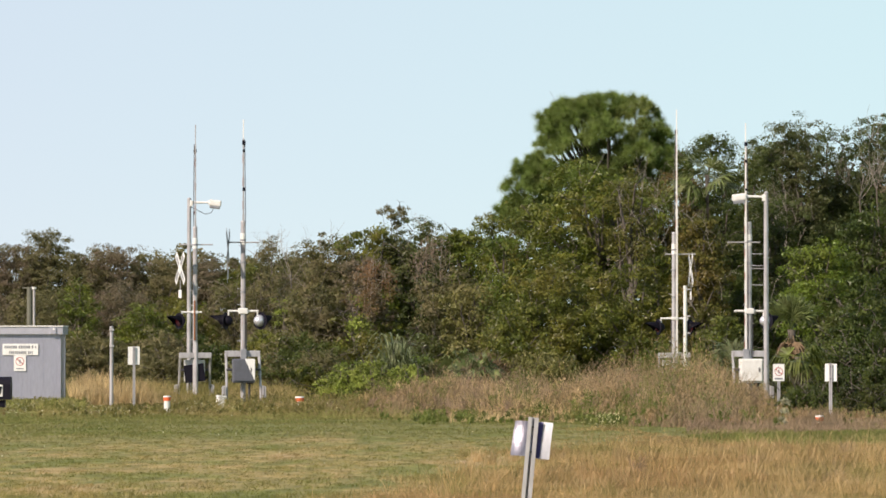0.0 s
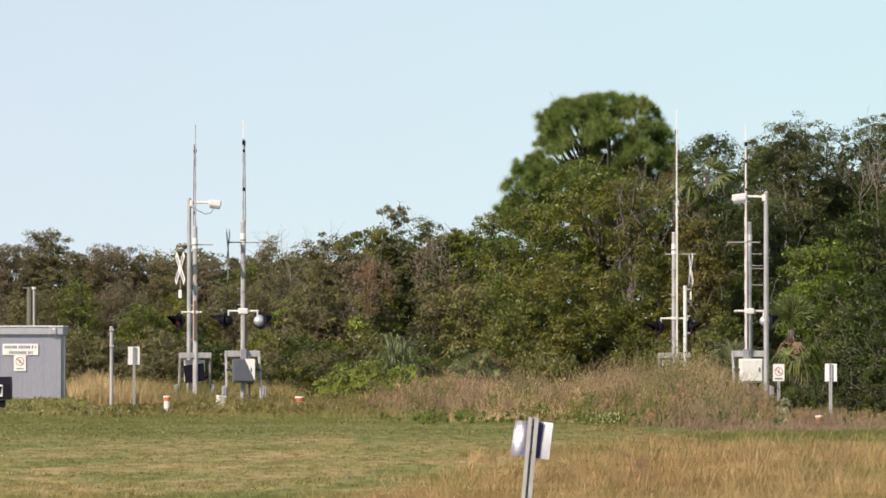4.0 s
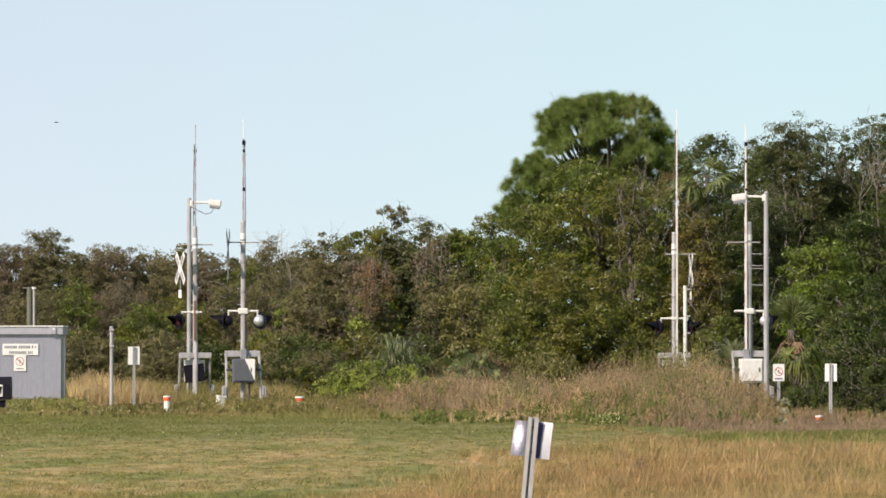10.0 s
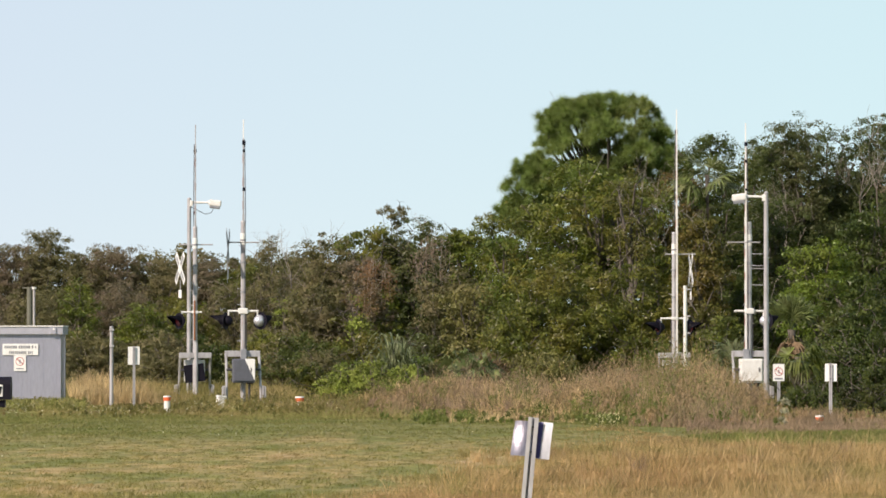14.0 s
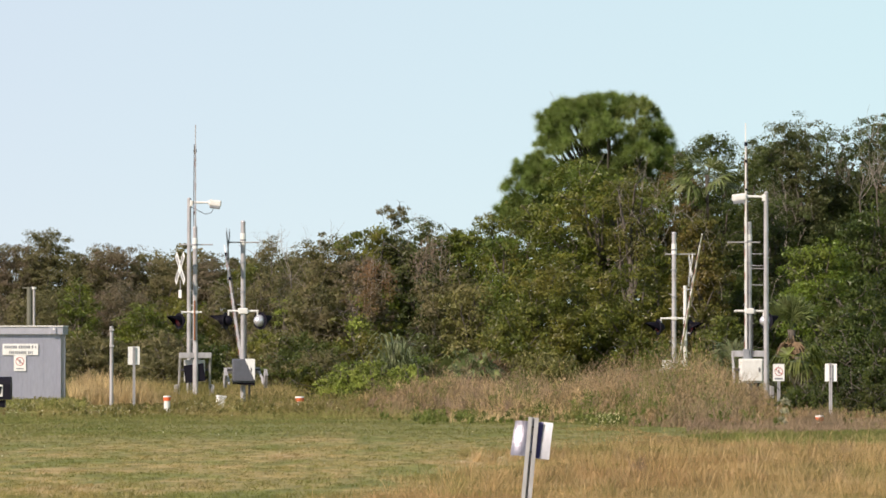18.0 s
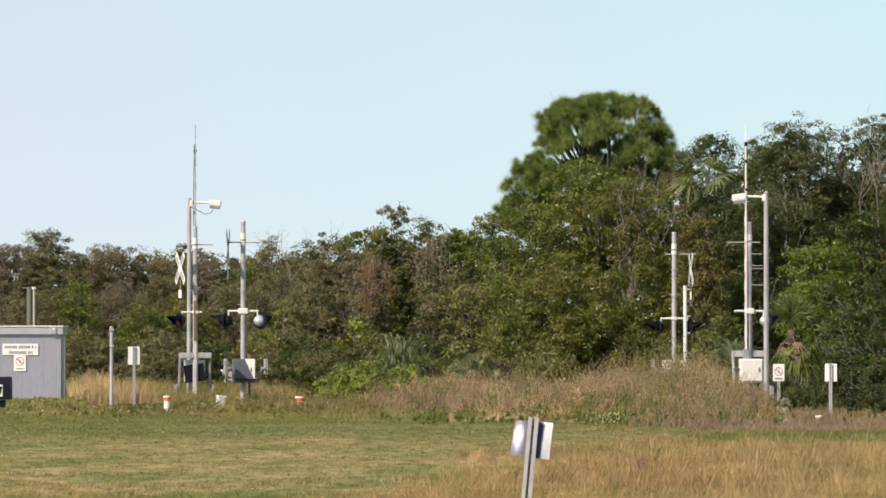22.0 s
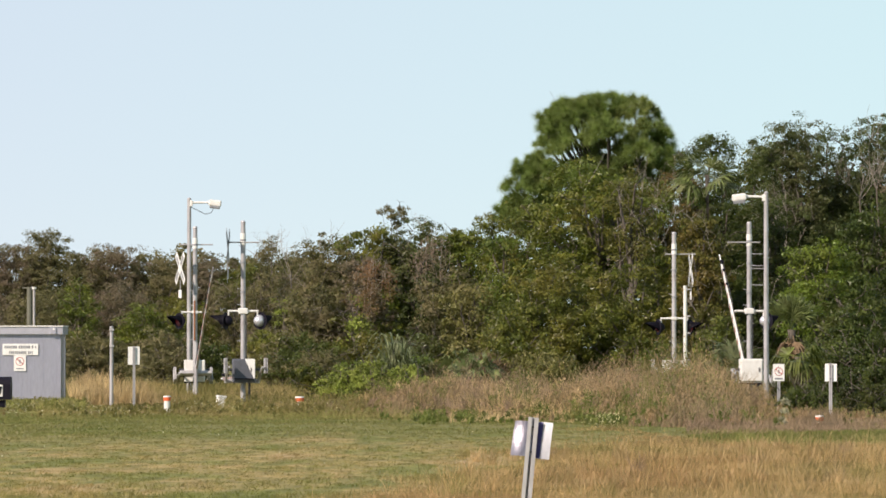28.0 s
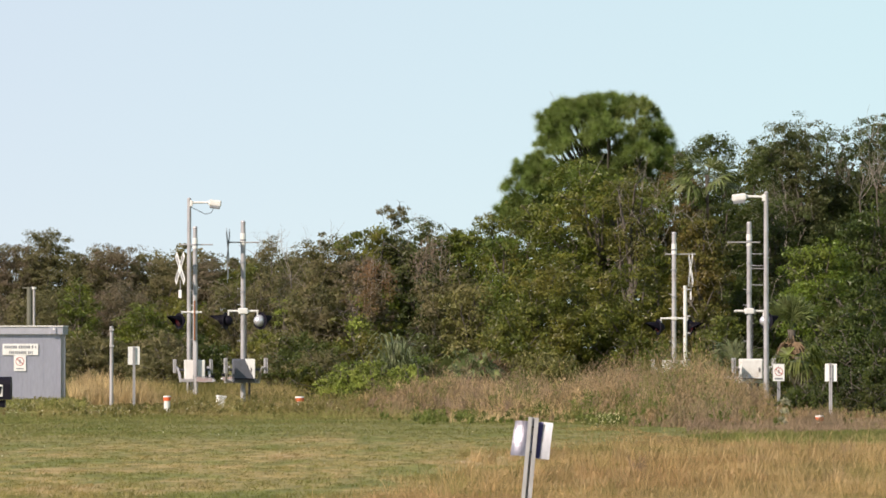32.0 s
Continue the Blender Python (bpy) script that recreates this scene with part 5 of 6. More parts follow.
def crossbuck(parent, x, y, z, turn, mat=None):
    """Two crossed white blades with dark bars for their unreadable words, and a small plate below."""
    base = pose(x, y, z, 0, 0, turn)
    for a in (45, -45):
        b = part("crossbuck_blade", box((0, 0.006 if a > 0 else -0.006, 0), (1.22, 0.01, 0.22), bevel=0.004), mat or WHITE, parent, "white crossbuck blade", base @ pose(0, 0, 0, 0, a, 0))
        for k in (-1, 1):
            part("word_bar", box((k * 0.33, -0.015 if a < 0 else 0.0, 0), (0.36, 0.012 if a < 0 else 0.008, 0.1)), GREY, b)
    part("track_plate", box((0, 0, -0.78), (0.3, 0.012, 0.24), bevel=0.004), mat or WHITE, parent, "small white plate", base)
    part("plate_strap", box((0, 0.01, -0.55), (0.05, 0.012, 0.4)), GALV, parent, "", base)


def crossing_gate(x, y, turn, height, pivot, arm_length, label, box_mat, crossarm_z, bar_z, crossbuck_at=None, stub=None,
                  boom_side=0.0, bar=(-0.45, 0.45), lights=(46, 24), buck_mat=None, stripes=9, first_red=0, arm_mat=None, lamps=(0.73, 0.845, 0.915), tip_mat=None):
    g = thing("crossing_gate", pose(x, y, 0, 0, 0, turn), label, "crossing gate", "railway crossing gates")
    bm = tube((0, 0, 0), (0, 0, height), 0.072, 0.066, n=18)
    part("mast", bm, GALV, g, "grey galvanised mast", smooth=False)
    part("mast_cap", tube((0, 0, height), (0, 0, height + 0.05), 0.075, 0.05, n=18), GALV, g)
    part("base_flange", box((0, 0, 0.05), (0.4, 0.4, 0.1), bevel=0.015), CONCRETE, g)
    for z in (height * 0.62, height * 0.78, height * 0.9):
        part("mast_band", tube((0, 0, z), (0, 0, z + 0.05), 0.082, n=18), GREY, g)
    side = -1 if turn < 90 else 1
    for z in (height * 0.36, height * 0.445, height * 0.64):
        part("mast_step", tube((side * 0.06, 0, height - z), (side * 0.16, -0.03, height - z + 0.02), 0.012, n=6), GALV, g)
    bm = bm_bent(bmesh.new(), [(0.085, -0.03, 1.35), (0.09, -0.03, crossarm_z * 0.7), (0.085, -0.03, crossarm_z - 0.05)], [0.014] * 3, 6)
    part("mast_cable", bm, DARK, g, "dark cable along the mast")
    part("mast_sleeve", tube((0, 0, height - 0.62), (0, 0, height - 0.3), 0.078, n=18), PALE, g, "white paint-worn sleeve near the mast's top")
    # crossarm with its junction box and flashing lights
    part("crossarm", tube((-0.42 if lights[1] or turn < 90 else -0.2, 0, crossarm_z), (0.42, 0, crossarm_z), 0.03, n=10), PALE, g, "white crossarm")
    size = (0.26, 0.2, 0.16) if turn < 90 else (0.17, 0.17, 0.1)
    part("junction_box", box((0, 0, crossarm_z), size, bevel=0.03), PALE, g, "white junction box")
    for s, aim in zip((1, -1), lights):
        if aim:
            part("lamp_drop", tube((s * 0.4, 0, crossarm_z + 0.02), (s * 0.4, 0, crossarm_z - 0.2), 0.022, n=8), PALE, g)
            # sunlit housings pale, shaded ones black: sun and shade put into the colour
            flasher(g, s * 0.47, 0.0, crossarm_z - 0.27, s, SHEET if s > 0 and turn < 90 else BLACK, aim)
    # sign bar and crossbuck
    part("sign_bar", tube((bar[0], -0.06, bar_z), (bar[1], -0.06, bar_z), 0.02, n=8), GALV, g)
    if crossbuck_at:
        crossbuck(g, *crossbuck_at, buck_mat)
    # mechanism
    mech = part("mechanism_box", box((0, -0.28, pivot - 0.03), (0.62, 0.4, 0.66), bevel=0.03), box_mat, g, "gate mechanism box")
    part("box_lid", box((0, -0.5, pivot - 0.02), (0.56, 0.03, 0.58), bevel=0.012), box_mat, mech)
    # sunlit corner of the shaded box, added as a thin white triangle
    if turn < 90 and x < 0:
        bm = bmesh.new()
        near = [bm.verts.new((u, -0.53, pivot + v)) for u, v in ((0.02, 0.3), (0.3, 0.3), (0.3, -0.3))]
        far = [bm.verts.new((v.co.x, -0.505, v.co.z)) for v in near]
        bm.faces.new(near)
        bm.faces.new(far[::-1])
        for k in range(3):
            bm.faces.new((near[k], far[k], far[(k + 1) % 3], near[(k + 1) % 3]))
        part("sunlit_triangle", bm, WHITE, mech, "white triangle painted as sunlight on the box")
    part("box_handle", box((0.2, -0.525, pivot), (0.03, 0.03, 0.12), bevel=0.006), DARK, mech)
    part("pivot_shaft", tube((-0.47, -0.28, pivot), (0.47, -0.28, pivot), 0.035, n=10), DARK, mech)
    part("conduit", tube((0.16, -0.28, 0.02), (0.16, -0.28, pivot - 0.34), 0.03, n=8), DARK, mech)
    if stub:
        part("rusty_strip", box((0.02, 0.085, crossarm_z - 0.25), (0.05, 0.02, 1.2), bevel=0.004), RUST, g, "rusty orange strip on the mast")
        part("stub_post", tube((stub[0], stub[1], 0), (stub[0], stub[1], stub[2]), 0.06, 0.055, n=14), GALV, g)
    # the arm, upright at rest, its space at the pivot
    bm = bmesh.new()
    bm_box(bm, (boom_side, 0.28, 0.35 + (arm_length - 0.35) * 0.3), (0.05, 0.14, (arm_length - 0.35) * 0.6))
    bm_box(bm, (boom_side, 0.28, 0.35 + (arm_length - 0.35) * 0.76), (0.036, 0.1, (arm_length - 0.35) * 0.32))
    arm = part("gate_arm", bm, arm_mat or PALE, g, "white gate arm with faded red stripes")
    arm.matrix_basis = pose(0, -0.28, pivot)
    tip = box((boom_side, 0.28, 0.35 + (arm_length - 0.35) * 0.96), (0.03, 0.05, (arm_length - 0.35) * 0.08), bevel=0.006)
    part("arm_tip", tip, tip_mat or WHITE, arm, "slim tip of the arm")
    seg = (arm_length * 0.92 - 0.6) / (2 * stripes)
    for k in range(stripes):
        z = 0.55 + (2 * k + 0.5 + first_red) * seg
        w = (0.026, 0.136) if z + seg / 2 < 0.35 + (arm_length - 0.35) * 0.6 else (0.019, 0.096)
        for s in (-1, 1):
            part("red_stripe", box((boom_side + s * w[0], 0.28, z), (0.006, w[1], seg * 0.7)), FADED, arm, "faded red stripe")
    for z, k in zip(lamps, (0.8 if arm_mat else 0.6, 0.7, 1.0)):
        part("arm_lamp", box((boom_side, 0.28 - 0.11, arm_length * z), (0.09 * k, 0.07 * k, 0.12 * k), bevel=0.012), BLACK, arm, "small black arm lamp")
    part("lamp_cable", bm_bent(bmesh.new(), [(boom_side + 0.05, 0.2, 0.3), (boom_side + 0.035, 0.19, arm_length * 0.4), (boom_side + 0.05, 0.19, arm_length * 0.62), (boom_side + 0.03, 0.2, arm_length * 0.92)], [0.012] * 4, 5), DARK, arm)
    part("cross_beam", box((0, 0.32, 0.44), (0.98, 0.1, 0.17), bevel=0.015), GALV, arm, "galvanised cross beam")
    part("arm_plate", box((0.02, 0.25, -0.1), (0.62, 0.02, 0.54), Matrix.Rotation(radians(7), 4, "Y"), bevel=0.006), BLACK, arm, "dark steel plate at the foot of the arm")
    part("arm_clamp", box((boom_side, 0.24, 0.42), (0.16, 0.16, 0.3), bevel=0.012), GREY, arm)
    for s in (-1, 1):
        bar_bm = bmesh.new()
        bm_bent(bar_bm, [(s * 0.46, 0.34, 0.46), (s * 0.46, 0.12, 0.0), (s * 0.47, -0.05, -0.5), (s * 0.47, -0.08, -0.85)], [0.036, 0.038, 0.034, 0.03], 6)
        part("side_bar", bar_bm, GALV, arm)
        for k in (0, 1):
            part("counterweight", box((s * (0.53 + 0.05 * k), -0.11, -0.6 - 0.02 * k), (0.034, 0.42, 0.32), bevel=0.01), GALV, arm, "grey steel counterweight plate")
    return g, arm


GATES = {
    "near_west": crossing_gate(-5.53, 150, 5, 5.13, 1.06, 7.98 - 1.06, "grey railway crossing gate with flashing lights beside the green verge", BOX_SHADED,
                               # crossbuck all grey: the shade on its back is put into the colour
                               2.68, 4.58, (-0.42, -0.05, 4.47, 82), None, 0.02, (-0.45, 0.45), (46, 22), GREY, arm_mat=GALV, lamps=(0.721, 0.875, 0.907)),
    "far_west": crossing_gate(-7.52, 164.5, 186, 5.30, 1.0, 8.44 - 1.0, "grey railway crossing gate with a white crossbuck beside a lamp post", PALE,
                              2.75, 4.80, (0.46, 0.05, 4.08, 104), (0.0, 0.55, 1.84), 0.0, (-0.54, 0.46), (36, None), arm_mat=GALV, lamps=(0.64, 0.841, 0.894), tip_mat=GALV),
    "near_east": crossing_gate(8.47, 150, 5, 5.10, 1.06, 7.88 - 1.06, "grey railway crossing gate with a pale mechanism box among weeds", PALE,
                               2.68, 4.58, None, None, -0.1, (-0.62, 0.3), (40, None)),
    "far_east": crossing_gate(7.01, 164.5, 184, 5.13, 1.0, 8.90 - 1.0, "grey railway crossing gate with a crossbuck, half hidden in brown weeds", PALE,
                              2.56, 4.51, (-0.5, 0.05, 4.03, 92), None, -0.08, (-0.66, 0.26), (16, 34)),
}


# ---- lamp posts ----
def lamp_post(x, y, height, reach, label, rungs=(), rung_to=0.0):
    p = thing("lamp_post", pose(x, y, 0), label, "lamp post", "lamp posts")
    part("pole", tube((0, 0, 0), (0, 0, height), 0.075, 0.06, n=16), GALV, p)
    part("pole_cap", tube((0, 0, height), (0, 0, height + 0.04), 0.065, 0.03, n=16), GALV, p)
    part("base_plate", box((0, 0, 0.03), (0.34, 0.34, 0.06), bevel=0.01), CONCRETE, p)
    part("arm_bracket", box((reach * 0.06, 0, height - 0.14), (0.1, 0.12, 0.18), bevel=0.02), PALE, p)
    s = 1 if reach > 0 else -1
    part("lamp_arm", tube((0, 0, height - 0.12), (reach - s * 0.3, 0, height - 0.1), 0.035, n=10), PALE, p, "white lamp arm")
    part("arm_collar", tube((reach - s * 0.42, 0, height - 0.1), (reach - s * 0.36, 0, height - 0.105), 0.05, n=12), PALE, p)
    lean = Matrix.Rotation(radians(7 * s), 4, "Y")
    head = part("lamp_head", box((reach - s * 0.19, 0, height - 0.13), (0.38, 0.3, 0.19), lean, bevel=0.045), PALE, p, "white box-shaped lamp head")
    part("diffuser", box((reach - s * 0.2, 0, height - 0.25), (0.32, 0.26, 0.1), lean, bevel=0.03), GREY, head, "pale lamp glass")
    if s > 0:
        part("loose_cable", bm_bent(bmesh.new(), [(0.05, 0.05, height - 0.25), (reach * 0.25, 0.05, height - 0.34), (reach * 0.5, 0.05, height - 0.47), (reach * 0.68, 0.05, height - 0.42), (reach * 0.78, 0.05, height - 0.25)], [0.01] * 5, 5), DARK, p)
    for z in rungs:
        part("bracket_rung", tube((0, -0.03, z), (rung_to, -0.03, z + 0.01), 0.01, n=8), GALV, p)
    return p


lamp_post(-7.77, 166, 6.23, 0.98, "grey lamp post with a white lamp head at the crossing")
lamp_post(8.76, 147, 5.87, -0.92, "grey lamp post with a white lamp head in the weeds",
          (4.20, 3.88, 3.805, 3.36), -0.4)


# ---- hut ----
def make_hut():
    d = 158
    x1, x0, top = -11.13, -14.06, 2.13
    w = x1 - x0
    h = thing("signal_hut", pose(x0, d, 0), "grey aluminium signal hut with a flat overhanging roof and signs", "hut")
    part("wall", box((w / 2, 1.0, top / 2 + 0.05), (w, 2.0, top - 0.1), bevel=0.01), ALU, h, "grey aluminium walls")
    part("plinth", box((w / 2, 1.0, 0.06), (w - 0.1, 1.9, 0.12)), CONCRETE, h)
    part("roof", box((w / 2, 1.0, top + 0.035), (w + 0.12, 2.2, 0.22), bevel=0.015), ROOFING, h, "pale roof with a deep edge")
    # bright highlight on the roof's top edge, added as a white strip
    part("roof_edge_highlight", box((w / 2, 1.0, top + 0.165), (w + 0.17, 2.26, 0.036), bevel=0.008), PALE, h, "pale strip painted as the highlight along the roof's edge")
    part("corner_trim", box((w - 0.03, -0.004, top / 2), (0.06, 0.012, top - 0.16), bevel=0.003), ALU, h)
    for k in range(5):
        part("panel_seam", box((0.55 + k * 0.62, -0.003, top / 2 + 0.02), (0.014, 0.006, top - 0.12)), ALU, h)
    bracket = part("roof_bracket", box((w - 0.22, -0.12, top + 0.03), (0.17, 0.05, 0.2), bevel=0.012), ROOFING, h, "pale bracket")
    part("bolt", tube((w - 0.2, -0.16, top + 0.08), (w - 0.2, -0.14, top + 0.08), 0.03, n=8), WHITE, bracket)
    sign = part("name_sign", box((-12.31 - x0, -0.03, 1.62), (1.04, 0.012, 0.33), bevel=0.003), WHITE, h, "white sign with two lines of dark writing")
    rng = random.Random(5)
    for row, z in enumerate((1.69, 1.53)):
        at, end = (-12.77, -11.85) if row == 0 else (-12.64, -11.98)
        while at < end:
            n = rng.uniform(0.03, 0.055)
            part("writing_bar", box((at + n / 2 - x0, -0.039, z), (min(n, end - at + 0.02), 0.006, 0.085)), GREY, sign)
            at += n + (0.05 if rng.random() < 0.15 else 0.016)
    plate = part("warning_sign", box((-12.32 - x0, -0.03, 1.22), (0.35, 0.012, 0.46), bevel=0.003), WHITE, h, "white sign with a red ring and bar")
    prohibition(plate, -12.32 - x0, -0.038, 1.27, 0.125)
    part("writing_bar", box((-12.32 - x0, -0.038, 1.06), (0.22, 0.006, 0.03)), GREY, plate)


def prohibition(parent, x, y, z, r):
    """A red ring with a slanting bar over a small dark shape."""
    bm = bmesh.new()
    n = 28
    rings = [[bm.verts.new((x + math.cos(k * math.tau / n) * q, y + dy, z + math.sin(k * math.tau / n) * q)) for k in range(n)] for q, dy in ((r * 0.86, -0.004), (r, -0.004), (r, 0.004))]
    for a, b in zip(rings, rings[1:]):
        for k in range(n):
            bm.faces.new((a[k], a[(k + 1) % n], b[(k + 1) % n], b[k]))
    part("red_ring", bm, RED, parent, "red prohibition ring")
    part("red_bar", box((x, y - 0.003, z), (r * 1.75, 0.006, r * 0.14), Matrix.Rotation(radians(40), 4, "Y")), RED, parent)
    part("dark_symbol", box((x, y - 0.001, z), (r * 0.3, 0.004, r * 0.9), bevel=0.001), GREY, parent)


make_hut()


# ---- posts and signs ----
def channel(bm, a, b, wide=0.075, deep=0.035):
    """A U-section steel post from a to b, its open side towards the camera's side."""
    a, b = Vector(a), Vector(b)
    way = (b - a).normalized()
    q = way.to_track_quat("Z", "Y").to_matrix().to_4x4()
    q = Matrix.Translation((a + b) / 2) @ Matrix.Rotation(math.atan2(way.x, way.z), 4, "Y")
    ln = (b - a).length
    for c, s in (((-wide * 0.32, -deep / 2, 0), (wide * 0.36, 0.006, ln)), ((wide * 0.32, -deep / 2, 0), (wide * 0.36, 0.006, ln)),
                 ((-wide * 0.15, 0, 0), (0.006, deep, ln)), ((wide * 0.15, 0, 0), (0.006, deep, ln)), ((0, deep / 2, 0), (wide * 0.3, 0.006, ln))):
        bmesh.ops.create_cube(bm, size=1, matrix=q @ Matrix.Translation(c) @ Matrix.Diagonal((*s, 1)))
    return bm


def sign_post(x, y, top, panel, label, turn=0, pictogram=False, lean=0.0, name="sign_post"):
    t = thing(name, pose(x, y, 0, 0, 0, turn), label, "sign")
    part("post", channel(bmesh.new(), (0, 0, 0), (0, 0, top + 0.01)), GALV, t)
    w, h = panel
    p = part("panel", box((0, -0.028 if pictogram else 0.03, top - h / 2), (w, 0.008, h), bevel=0.002), WHITE, t, "white sign panel")
    for z in (0.15, 0.85):
        part("bolt", tube((0, -0.04, top - h * z), (0, 0.036, top - h * z), 0.012, n=6), DARK, t)
    if pictogram:
        prohibition(p, 0, -0.036, top - h * 0.44, w * 0.36)
        part("writing_bar", box((0, -0.035, top - h * 0.86), (w * 0.7, 0.005, 0.04)), GREY, p)
    return t


sign_post(-8.66, 152, 1.70, (0.33, 0.51), "back of a white sign on a steel post, in grass", 8)
sign_post(7.92, 128, 1.27, (0.27, 0.40), "white sign with a red ring on a steel post", 0, True)
sign_post(8.79, 123, 1.29, (0.27, 0.40), "white sign seen from behind, on a steel channel post", -12)


def bent_plate(w, h, bow, sag):
    """A thin sheet, bowed across and along."""
    bm = bmesh.new()
    n = 8
    grid = [[bm.verts.new((w * (i / n - 0.5), -bow * w * (1 - (2 * i / n - 1) ** 2) * 0.5 - sag * h * (1 - (2 * k / n - 1) ** 2) * 0.5, h * (k / n - 0.5))) for i in range(n + 1)] for k in range(n + 1)]
    for k in range(n):
        for i in range(n):
            bm.faces.new((grid[k][i], grid[k][i + 1], grid[k + 1][i + 1], grid[k + 1][i]))
    bmesh.ops.solidify(bm, geom=bm.faces[:], thickness=0.003)
    return bm


def make_front_marker():
    """The leaning marker post in the foreground with two bent plates."""
    d = 39.5
    t = thing("marker_post", pose(0.58, d, 0), "leaning galvanised channel post with two bent reflective plates, in tall grass", "marker post")
    top = Vector((0.66 - 0.58, 0, 1.11))
    foot = Vector((0.58 - 0.60, 0, 0))
    slope = (top.x - foot.x) / top.z
    lean = Matrix.Rotation(math.atan(slope), 4, "Y")
    part("post", channel(bmesh.new(), foot, top, 0.076, 0.05), GALV, t, "galvanised channel post")
    z = 0.95
    x = foot.x + slope * z
    # bow and tilt are set so the sun's glint shows to the camera
    left = part("marker_plate", bent_plate(0.15, 0.265, 0.2, 0.12), MIRROR, t, "bare shiny aluminium plate, bowed and tilted to catch the sun", Matrix.Translation((x - 0.062, 0.045, z + 0.003)) @ lean @ pose(0, 0, 0, -17, 0, -12))
    right = part("marker_plate", bent_plate(0.155, 0.27, 0.05, 0.03), SHEET, t, "pale bent reflective plate", Matrix.Translation((x + 0.072, 0.024, z - 0.008)) @ lean @ pose(0, 0, 0, -4, 0, -24))
    # the post's shadow, laid on the plate as a blue strip
    part("shadow_strip", box((-0.016, -0.0085, 0), (0.038, 0.004, 0.262)), SHADOW_BLUE, right, "dark blue strip painted as the post's shadow on the plate")
    for q in (0.09, -0.09):
        part("bolt", tube((x + q * slope, -0.03, z + q), (x + q * slope, 0.05, z + q), 0.008, n=6), DARK, t)


make_front_marker()


def make_small_posts():
    d = 152
    p = thing("conduit_post", pose(-9.29, d, 0), "plain galvanised post with two clamps, near the hut", "post")
    part("post", tube((0, 0, 0), (0, 0, 2.27), 0.055, 0.05, n=12), GALV, p)
    for z in (2.17, 1.71):
        part("clamp", box((0.01, -0.02, z), (0.13, 0.13, 0.05), bevel=0.01), GALV, p)
    d = 205
    p = thing("timber_pole", pose(-15.63, d, 0), "short weathered timber pole behind the hut", "pole")
    part("pole", tube((0, 0, 0), (0, 0, 3.97), 0.11, 0.1, n=10), WOOD, p)
    part("crosspiece", box((-0.1, 0, 3.95), (0.34, 0.06, 0.05), bevel=0.01), WOOD, p)
    p = thing("metal_pole", pose(-15.08, 200, 0), "thin grey metal pole with a cap, behind the hut", "pole")
    part("pole", tube((0, 0, 0), (0, 0, 3.85), 0.05, 0.045, n=10), GALV, p)
    part("cap", tube((0, 0, 3.85), (0, 0, 3.93), 0.09, n=10), PALE, p)
    # white pipe beside the far gate
    p = thing("pipe_post", pose(7.28, 163, 0), "white pipe post with small brackets beside a gate", "post")
    part("pipe", tube((0, 0, 0), (0, 0, 3.54), 0.055, n=12), PALE, p)
    for z in (3.43, 2.62, 2.11):
        part("clamp", box((0.05, 0, z), (0.2, 0.1, 0.04), bevel=0.008), GALV, p)
    # capped markers
    for x, y, top, r in ((-7.02, 138, 0.44, 0.1), (-3.73, 141, 0.395, 0.12), (7.84, 113, 0.24, 0.09)):
        m = thing("cable_marker", pose(x, y, 0), "white plastic cable marker with an orange band, in the grass", "cable marker", "cable markers")
        part("body", tube((0, 0, 0), (0, 0, top - 0.13), r * 0.72, r * 0.8, n=16), PALE, m)
        part("cap", tube((0, 0, top - 0.035), (0, 0, top), r, r * 0.9, n=16), PALE, m, "white cap")
        part("band", tube((0, 0, top - 0.13), (0, 0, top - 0.035), r * 0.9, r * 0.98, n=16), ORANGE, m, "orange-red band below the cap")
    b = thing("cable_box", pose(-5.88, 143, 0, 0, 6, 20), "low white cable box leaning beside the gate", "box")
    part("body", box((0, 0, 0.17), (0.2, 0.2, 0.38), bevel=0.02), PALE, b)
    part("lid", box((0, 0, 0.38), (0.24, 0.23, 0.05), bevel=0.015), PALE, b)


make_small_posts()


def make_mailbox():
    d = 45
    x = -3.58
    m = thing("mailbox", pose(x - 0.25, d, 0), "black enamel mailbox with a white number plate, on a post", "mailbox")
    z0, z1 = 1.19, 1.38
    r = 0.09
    bm = bmesh.new()
    prof = [(-0.1, z0)] + [(-math.cos(a) * 0.1, z1 - 0.06 + math.sin(a) * 0.06) for a in np.linspace(0, math.pi, 11)] + [(0.1, z0)]
    front = [bm.verts.new((0.25, y, z)) for y, z in prof]
    back = [bm.verts.new((-0.25, y, z)) for y, z in prof]
    for k in range(len(prof)):
        q = (k + 1) % len(prof)
        bm.faces.new((front[k], front[q], back[q], back[k]))
    bm.faces.new(front[::-1])
    bm.faces.new(back)
    part("body", bm, BLACK, m, "black mailbox body")
    part("mount_board", box((-0.08, 0, z0 - 0.035), (0.56, 0.14, 0.06), bevel=0.008), BLACK, m)
    part("post", box((-0.16, 0, z0 / 2 - 0.03), (0.09, 0.09, z0 - 0.06), bevel=0.008), WOOD, m)
    plate = part("number_plate", box((0.05, -0.104, (z0 + z1) / 2 - 0.02), (0.27, 0.006, 0.1)), WHITE, m, "white number plate")
    part("number_bar", box((0.165, -0.109, (z0 + z1) / 2 - 0.02), (0.02, 0.004, 0.07), Matrix.Rotation(radians(15), 4, "Y")), BLACK, plate)


make_mailbox()


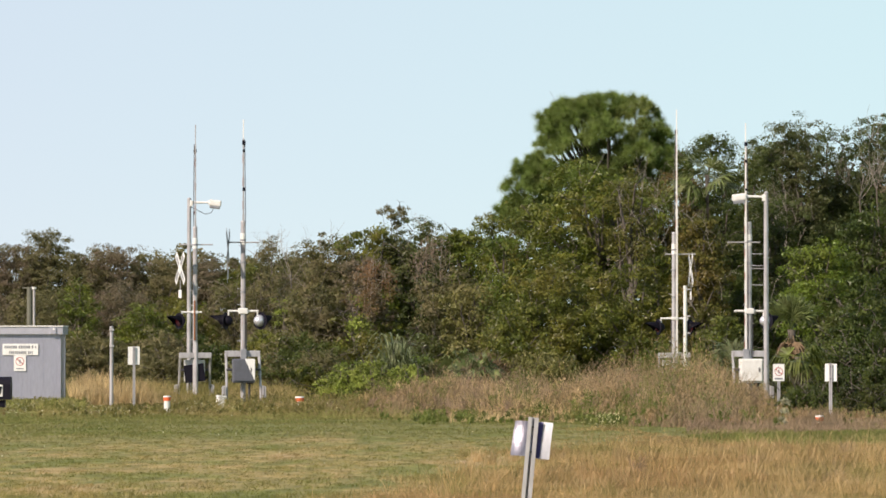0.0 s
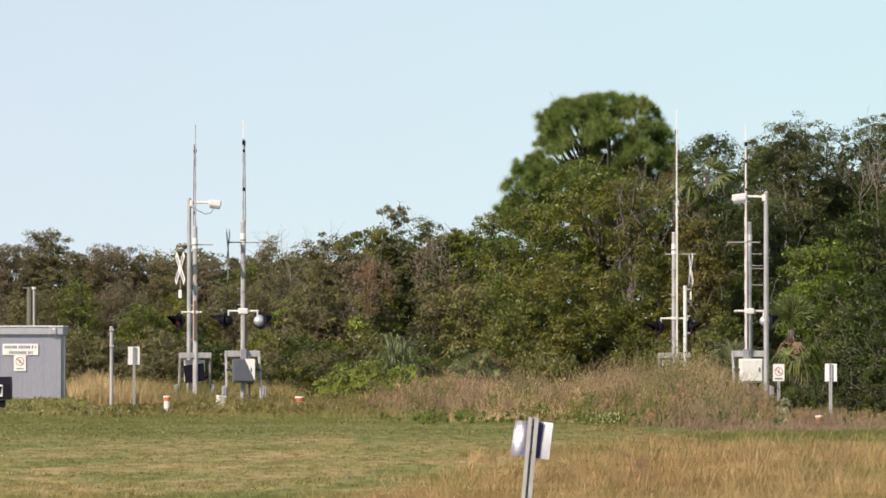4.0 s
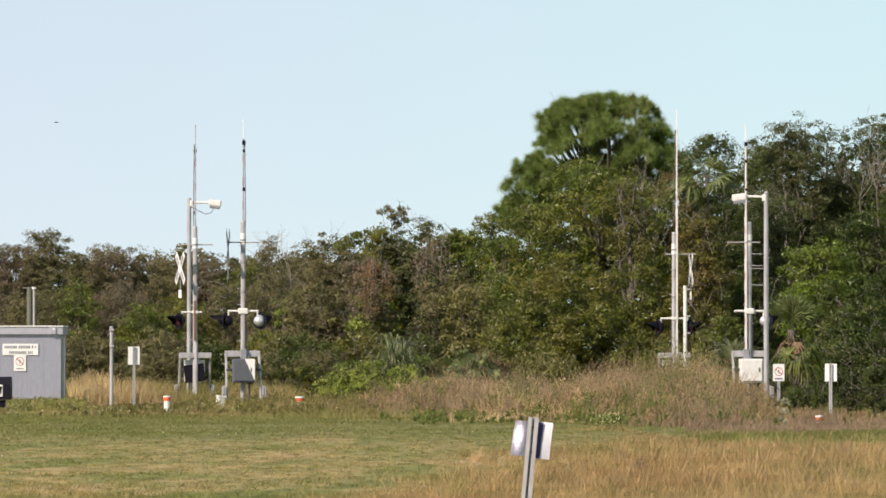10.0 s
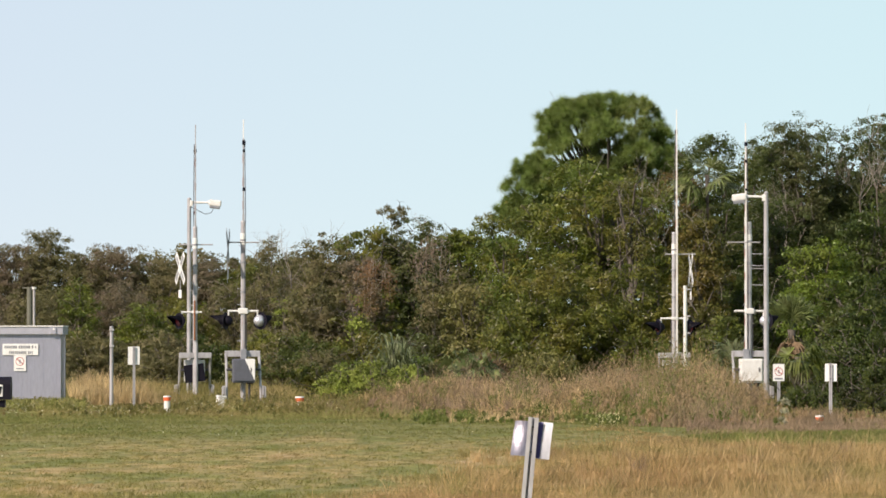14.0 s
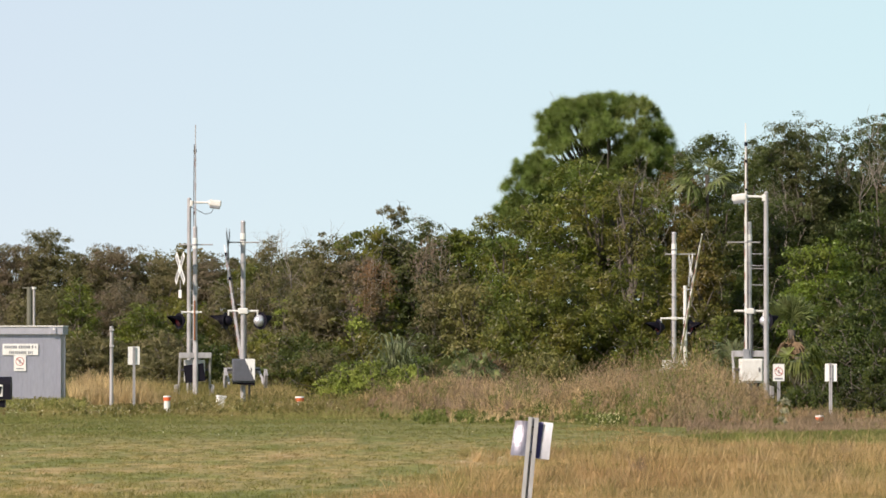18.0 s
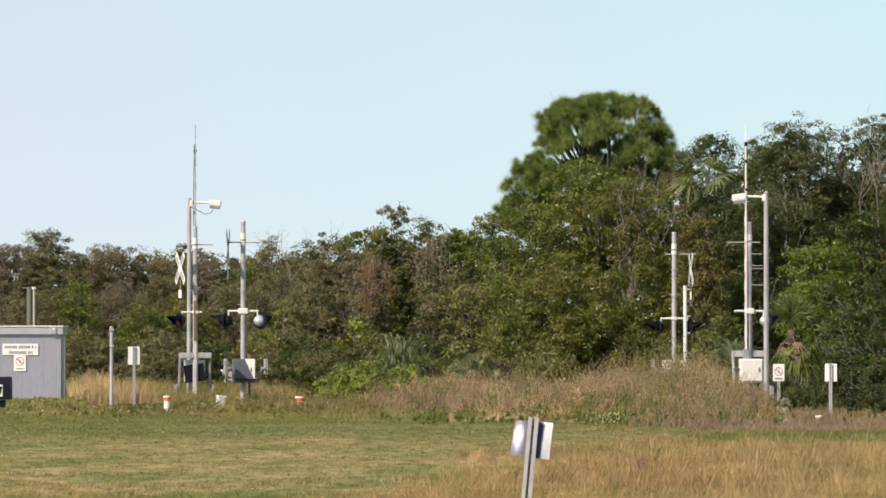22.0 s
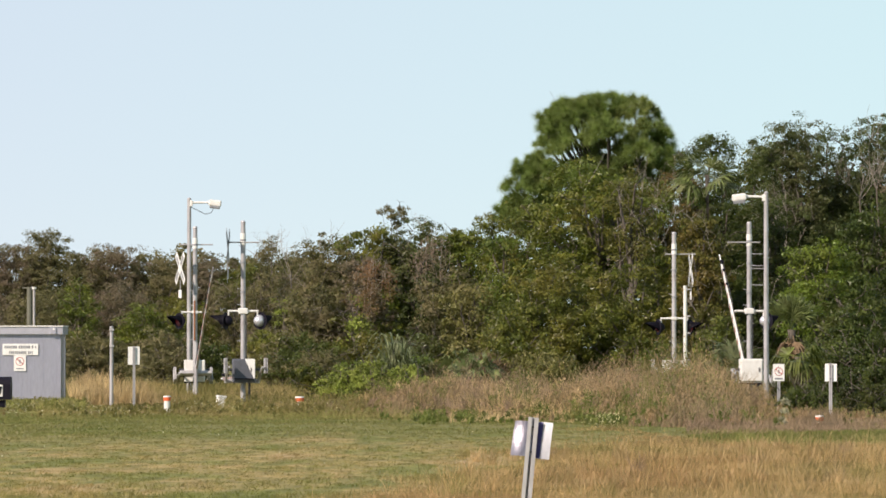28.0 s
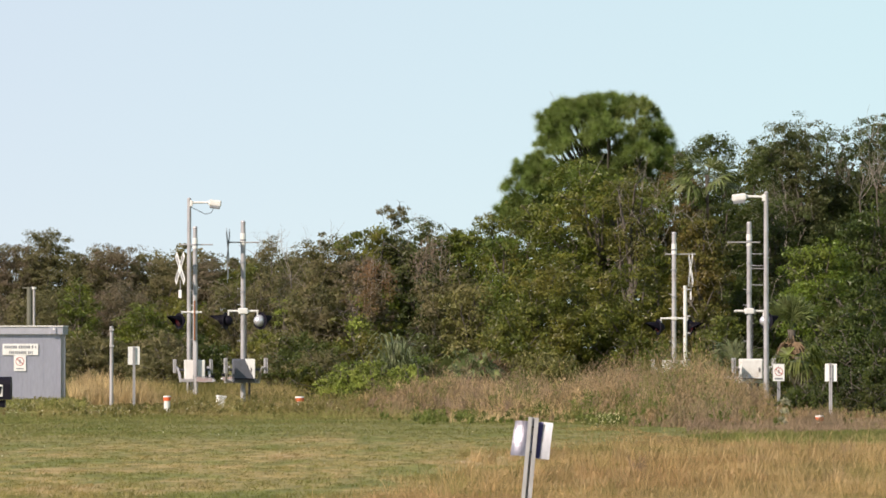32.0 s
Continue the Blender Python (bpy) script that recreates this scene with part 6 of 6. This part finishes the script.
def make_dragonfly():
    """A small insect that rests in the grass and once crosses in front of the lens."""
    t = thing("dragonfly", pose(-4.2, 20, 0.03), "small dark dragonfly with clear wings", "dragonfly")
    part("body", bm_bent(bmesh.new(), [(-0.004, 0, 0), (0, 0, 0.001), (0.004, 0, 0), (0.012, 0, 0)], [0.0015, 0.002, 0.0018, 0.001], 6), DARK, t)
    for s in (-1, 1):
        for k in (0, 1):
            part("wing", box((0.001 + 0.004 * k, s * 0.008, 0.002), (0.003, 0.013, 0.0004)), GREY, t)
    return t


DRAGONFLY = make_dragonfly()


# ---- what moves: the four gate arms come down, first the entry pair, then the exit pair ----
def motions():
    near_entry = [(0, 0), (14.2, 0), (14.6, 3), (15.2, 13), (16.0, 28.5), (16.5, 37), (17.0, 45), (17.5, 51.3), (18.0, 57), (18.5, 61.8), (19.0, 66), (19.5, 70),
                  (20.0, 73.6), (20.5, 76.9), (21.0, 80), (21.5, 83.6), (22.0, 88), (22.3, 90), (32, 90)]
    far_entry = [(0, 0), (14.2, 0), (14.6, 3), (15.2, 13), (16.0, 29), (16.5, 38), (17.0, 46), (17.5, 52.2), (18.0, 57.8), (18.5, 63), (19.0, 67.6), (19.5, 72.3),
                 (20.0, 77), (20.5, 81.8), (21.0, 86.6), (21.4, 90), (32, 90)]
    leave = [(0, 0), (24.3, 0), (24.6, 2.5), (25.0, 9), (25.5, 18.2), (26.3, 33), (27.0, 45), (27.5, 52.3), (28.0, 59), (28.5, 65.2), (29.0, 71), (29.5, 76.6),
             (30.0, 82.8), (30.5, 87.6), (30.8, 90), (32, 90)]
    far_leave = [(0, 0), (24.0, 0), (24.4, 4), (24.7, 9.2), (25.0, 15.3), (25.5, 25), (26.3, 39.5), (27.0, 50.6), (27.5, 57.6), (28.0, 64), (28.5, 69.4), (29.0, 74.3),
                 (29.5, 79.4), (30.0, 84.5), (30.5, 89), (30.7, 90), (32, 90)]
    for key, rows, skew in (("near_west", near_entry, 2.6), ("far_east", far_entry, 0), ("far_west", far_leave, 1.2), ("near_east", leave, -0.6)):
        arm = GATES[key][1]
        at = arm.matrix_basis.translation.copy()
        walk(arm, [(t, pose(*at, -a, 0, skew)) for t, a in rows])

    # tufts of grass rock as gusts pass over the field
    rng = random.Random(19)
    for t in TUFTS:
        at, turn = t.matrix_basis.translation.copy(), math.degrees(t.matrix_basis.to_euler().z)
        own = rng.uniform(0, 6)
        rows = []
        for k in range(65):
            s = k * 0.5
            gust = 0.55 + 0.45 * math.sin(0.8 * s - 0.9 * at.x)
            rows.append((s, pose(*at, 2.5 * gust * math.sin(3.1 * s + own * 1.7), 2 + 6.5 * gust * (0.6 + math.sin(3.9 * s - 1.6 * at.x + own * 0.4)), turn)))
        walk(t, rows)

    flight = [(0, -4.2, 0.03), (9.0, -4.2, 0.03), (9.6, -3.2, 2.2), (9.9, -1.93, 2.47), (10.0, -1.43, 2.44), (10.1, -0.94, 2.4), (10.2, -0.438, 2.375), (10.3, 0.06, 2.35),
              (10.6, 1.4, 2.0), (11.2, 3.2, 0.6), (11.6, 3.5, 0.03), (17.6, 3.5, 0.03), (18.3, 1.9, 1.95), (18.7, 0.45, 2.37), (18.9, -0.283, 2.49), (19.0, -0.658, 2.56), (19.1, -1.027, 2.6),
              (19.3, -1.75, 2.62), (20.0, -3.4, 1.4), (20.6, -4.0, 0.03), (32, -4.0, 0.03)]
    walk(DRAGONFLY, [(t, pose(x, 20, z)) for t, x, z in flight])


motions()
